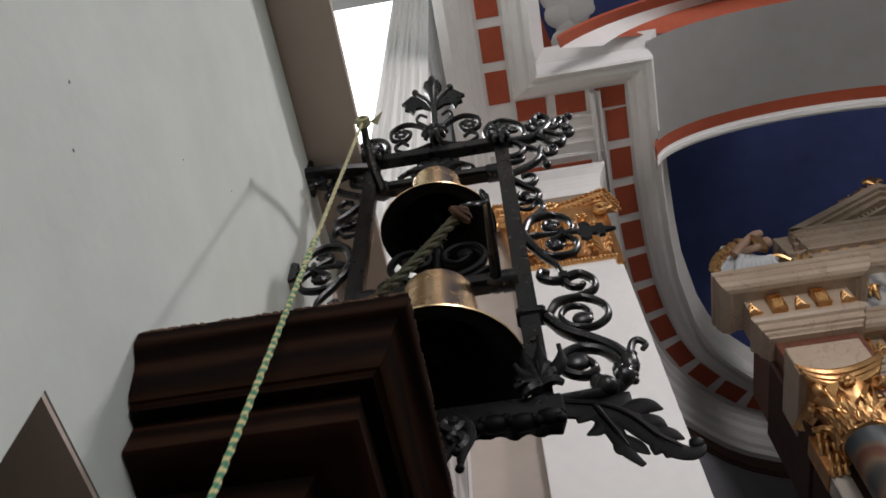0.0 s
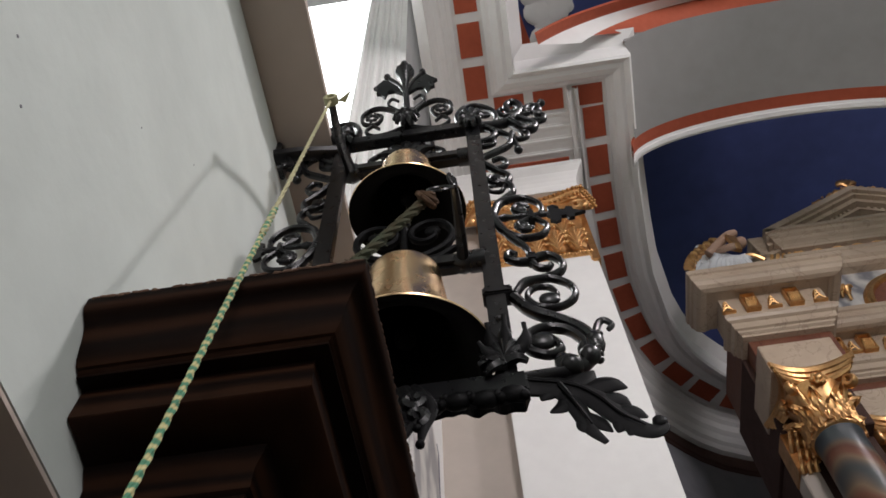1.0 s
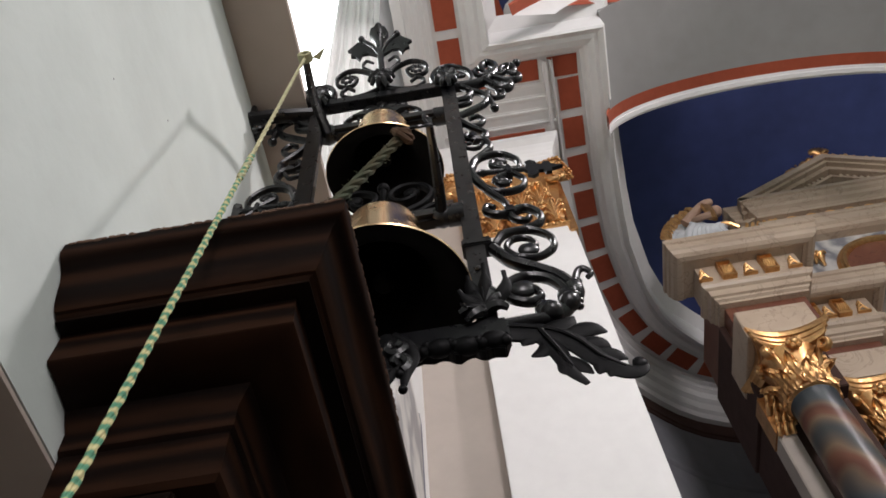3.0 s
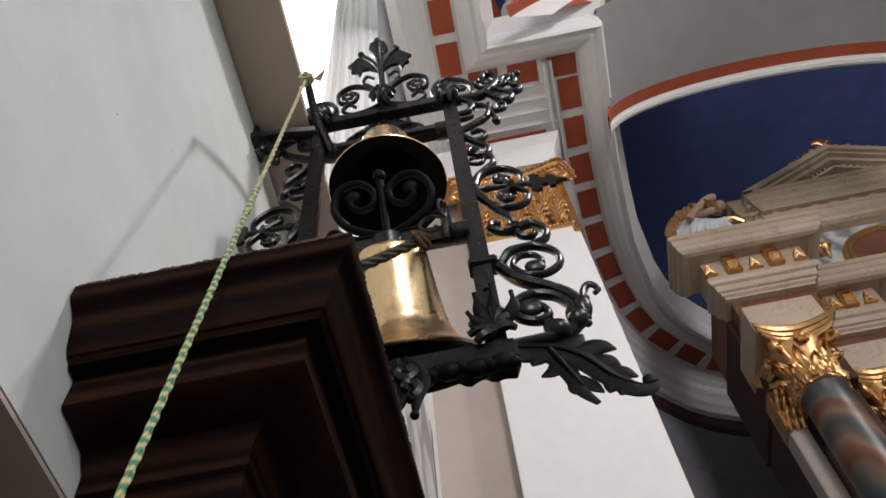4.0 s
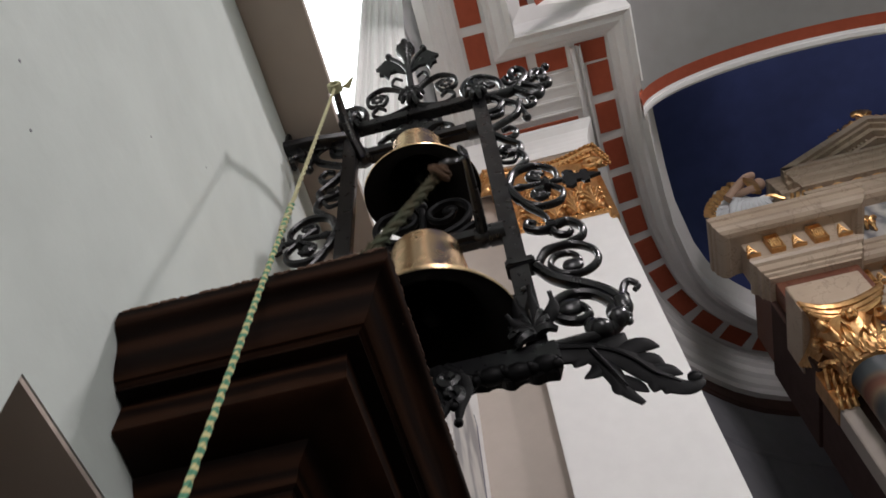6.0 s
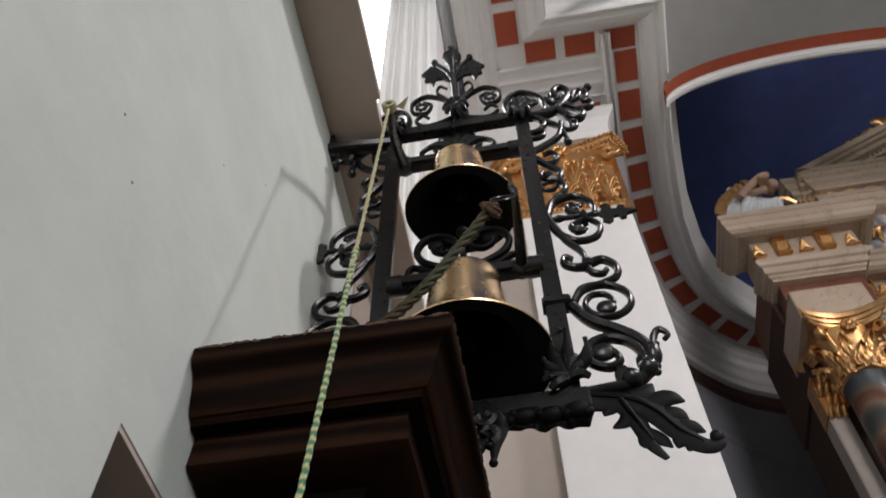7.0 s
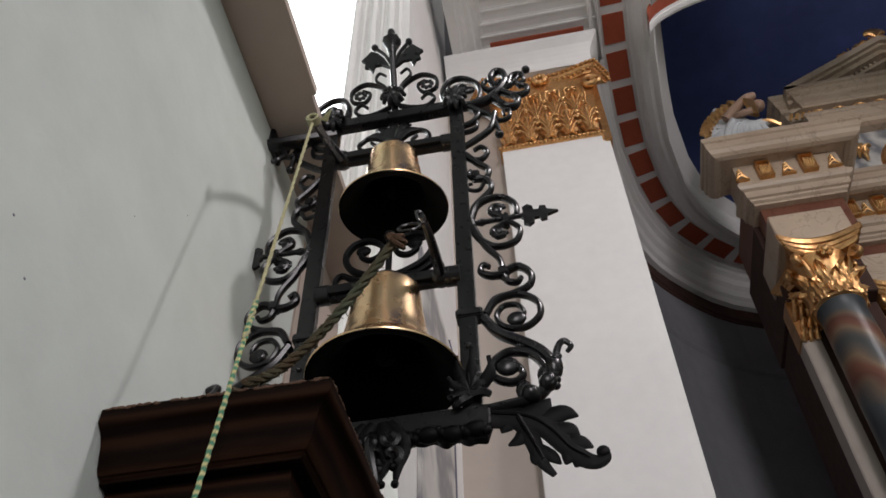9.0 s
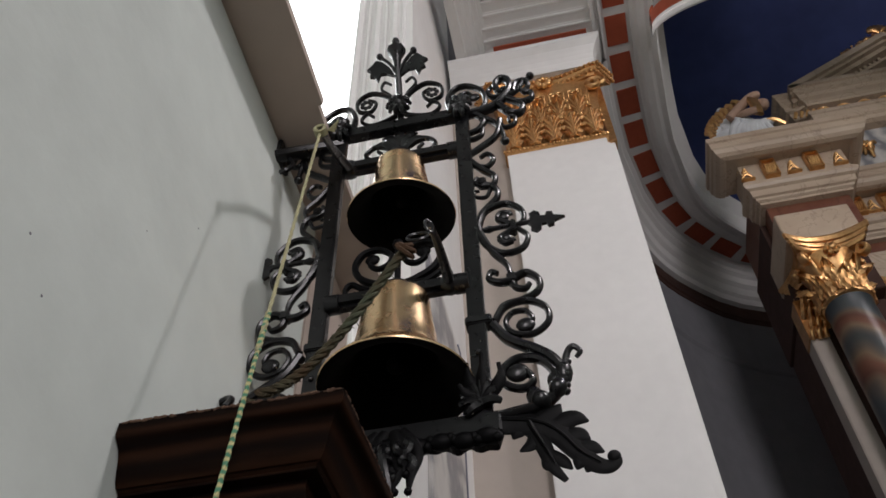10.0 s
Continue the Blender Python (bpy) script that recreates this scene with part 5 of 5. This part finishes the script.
def paint(index, start):
    for f in list(bm.faces)[start:]:
        f.material_index = index


SY, SZ = AY + 0.06, 7.213
# robe and wing in white
for x, y, z, r, sx, sy, sz in ((1.78, 0.03, 0.08, 0.13, 1.0, 0.9, 0.9), (1.92, 0.0, 0.08, 0.12, 1.3, 0.9, 0.8), (1.92, 0.02, 0.22, 0.11, 1.0, 0.8, 1.2)):
    ball(x, SY + y, SZ + z, r, bm, sx, sy, sz, 14)
for k in range(9):
    w = rnd.uniform(-0.012, 0.012)
    tube(glide([(1.87 + 0.018 * k, SY - 0.05, SZ + 0.28 - 0.014 * k), (1.85 + 0.030 * k + w, SY - 0.09 + w, SZ + 0.15 - 0.006 * k), (1.80 + 0.030 * k + w, SY - 0.10, SZ + 0.07), (1.76 + 0.040 * k, SY - 0.06, SZ + 0.01)], 4), lambda t: 0.015 + 0.014 * math.sin(2.6 * t), bm, 8)
for k in range(8):
    tube(glide([(1.84, SY + 0.05, SZ + 0.20 + 0.02 * k), (1.72 + 0.016 * k, SY + 0.06, SZ + 0.17 + 0.058 * k), (1.62 + 0.026 * k, SY + 0.04, SZ + 0.03 + 0.072 * k)], 4), lambda t: 0.030 - 0.008 * t, bm, 8)
n = len(bm.faces)
tube(glide([(1.84, SY - 0.02, SZ + 0.33), (1.93, SY - 0.06, SZ + 0.40), (2.04, SY - 0.07, SZ + 0.50), (2.11, SY - 0.06, SZ + 0.54)], 4), lambda t: 0.046 - 0.014 * t, bm, 10)
tube(glide([(1.90, SY, SZ + 0.34), (1.93, SY - 0.09, SZ + 0.27), (2.02, SY - 0.12, SZ + 0.25)], 4), 0.030, bm, 8)
ball(2.12, SY - 0.03, SZ + 0.43, 0.052, bm, 1.0, 1, 1.05, 14)
for k in range(16):
    ball(2.10 + 0.055 * math.cos(0.8 * k), SY - 0.01 + 0.03 * math.sin(2.1 * k), SZ + 0.46 + 0.03 * math.sin(0.8 * k), 0.018, bm, seg=6)
bm.faces.ensure_lookup_table()
paint(1, n)
n = len(bm.faces)
for k in range(9):
    t = k / 8
    a = Vector((1.65 + 0.10 * t + 0.20 * t * t, SY + 0.03, SZ + 0.24 + 0.37 * t - 0.02 * t * t))
    tube([a + Vector((-0.012, 0, 0.03)), a + Vector((0.012, -0.02, -0.01)), a + Vector((0.02, -0.01, -0.05))], 0.028, bm, 6)
for k in range(4):
    tube([(2.00 + 0.018 * k, SY - 0.10 + 0.008 * k, SZ + 0.24), (2.01 + 0.018 * k, SY - 0.11 + 0.008 * k, SZ + 0.34), (2.015 + 0.018 * k, SY - 0.09 + 0.008 * k, SZ + 0.46)], 0.020, bm, 8)
tube(glide([(2.03, SY - 0.11, SZ + 0.10), (2.10, SY - 0.12, SZ + 0.08), (2.17, SY - 0.10, SZ + 0.03)], 4), 0.018, bm, 6)
bm.faces.ensure_lookup_table()
paint(2, n)
st = part("statue", bm, STATUE, None, "", True)
st.data.materials.append(SKIN)
st.data.materials.append(GOLD)
tagged(st, "small painted winged statue with gilded edges on the altar", "statue")


# ---- what moves ----
def motions():
    # swing of the large bell: seconds, degrees by which the mouth swings away over the altar side
    swing = [(0, 1), (0.3, 1), (0.6, 2), (0.8, 3), (1.0, 5), (1.2, 9), (1.4, 13), (1.6, 20), (1.75, 26), (1.9, 30), (2.0, 27), (2.1, 16), (2.2, 7), (2.33, -2), (2.42, 3), (2.5, 15), (2.6, 27), (2.68, 30), (2.8, 24), (2.9, 10), (3.0, -1), (3.12, 8), (3.25, 25), (3.35, 30), (3.47, 22), (3.6, 3), (3.7, -1), (3.8, 8), (3.9, 24), (4.02, 31), (4.1, 27), (4.2, 15), (4.32, 1), (4.4, 5), (4.5, 23), (4.62, 31), (4.7, 28), (4.8, 14), (4.88, 5), (5.0, 14), (5.1, 25), (5.2, 21), (5.32, 6), (5.42, 1), (5.55, 12), (5.66, 17), (5.8, 6), (5.92, 0), (6.05, 5), (6.18, 3), (6.3, -2), (6.45, -1), (6.6, 1), (6.8, 0), (10, 0)]
    walk(bell_low, [(t, pose(AXIS, FY, AXLE_LOW, a)) for t, a in swing])
    top = [(0, 0), (1.5, 0), (1.9, -1.5), (2.3, 1), (2.65, -1.5), (3.0, 1), (3.35, -1.5), (3.7, 1), (4.0, -2), (4.33, 1), (4.62, -2), (4.9, 1), (5.2, -1), (6.0, 0.5), (7, 0), (10, 0)]
    walk(bell_top, [(t, pose(AXIS, FY, AXLE_TOP, a)) for t, a in top])
    # the old rope follows the lever's ring
    rows = []
    rest = (RING - ROPE_FOOT).normalized()
    pivot = Vector((AXIS, FY, AXLE_LOW))
    for t, a in swing:
        tip = pivot + Matrix.Rotation(radians(a), 3, "X") @ (RING - pivot)
        q = rest.rotation_difference((tip - ROPE_FOOT).normalized())
        rows.append((t, Matrix.LocRotScale(tip - q @ (RING - ROPE_FOOT), q, None)))
    walk(old, rows)


motions()
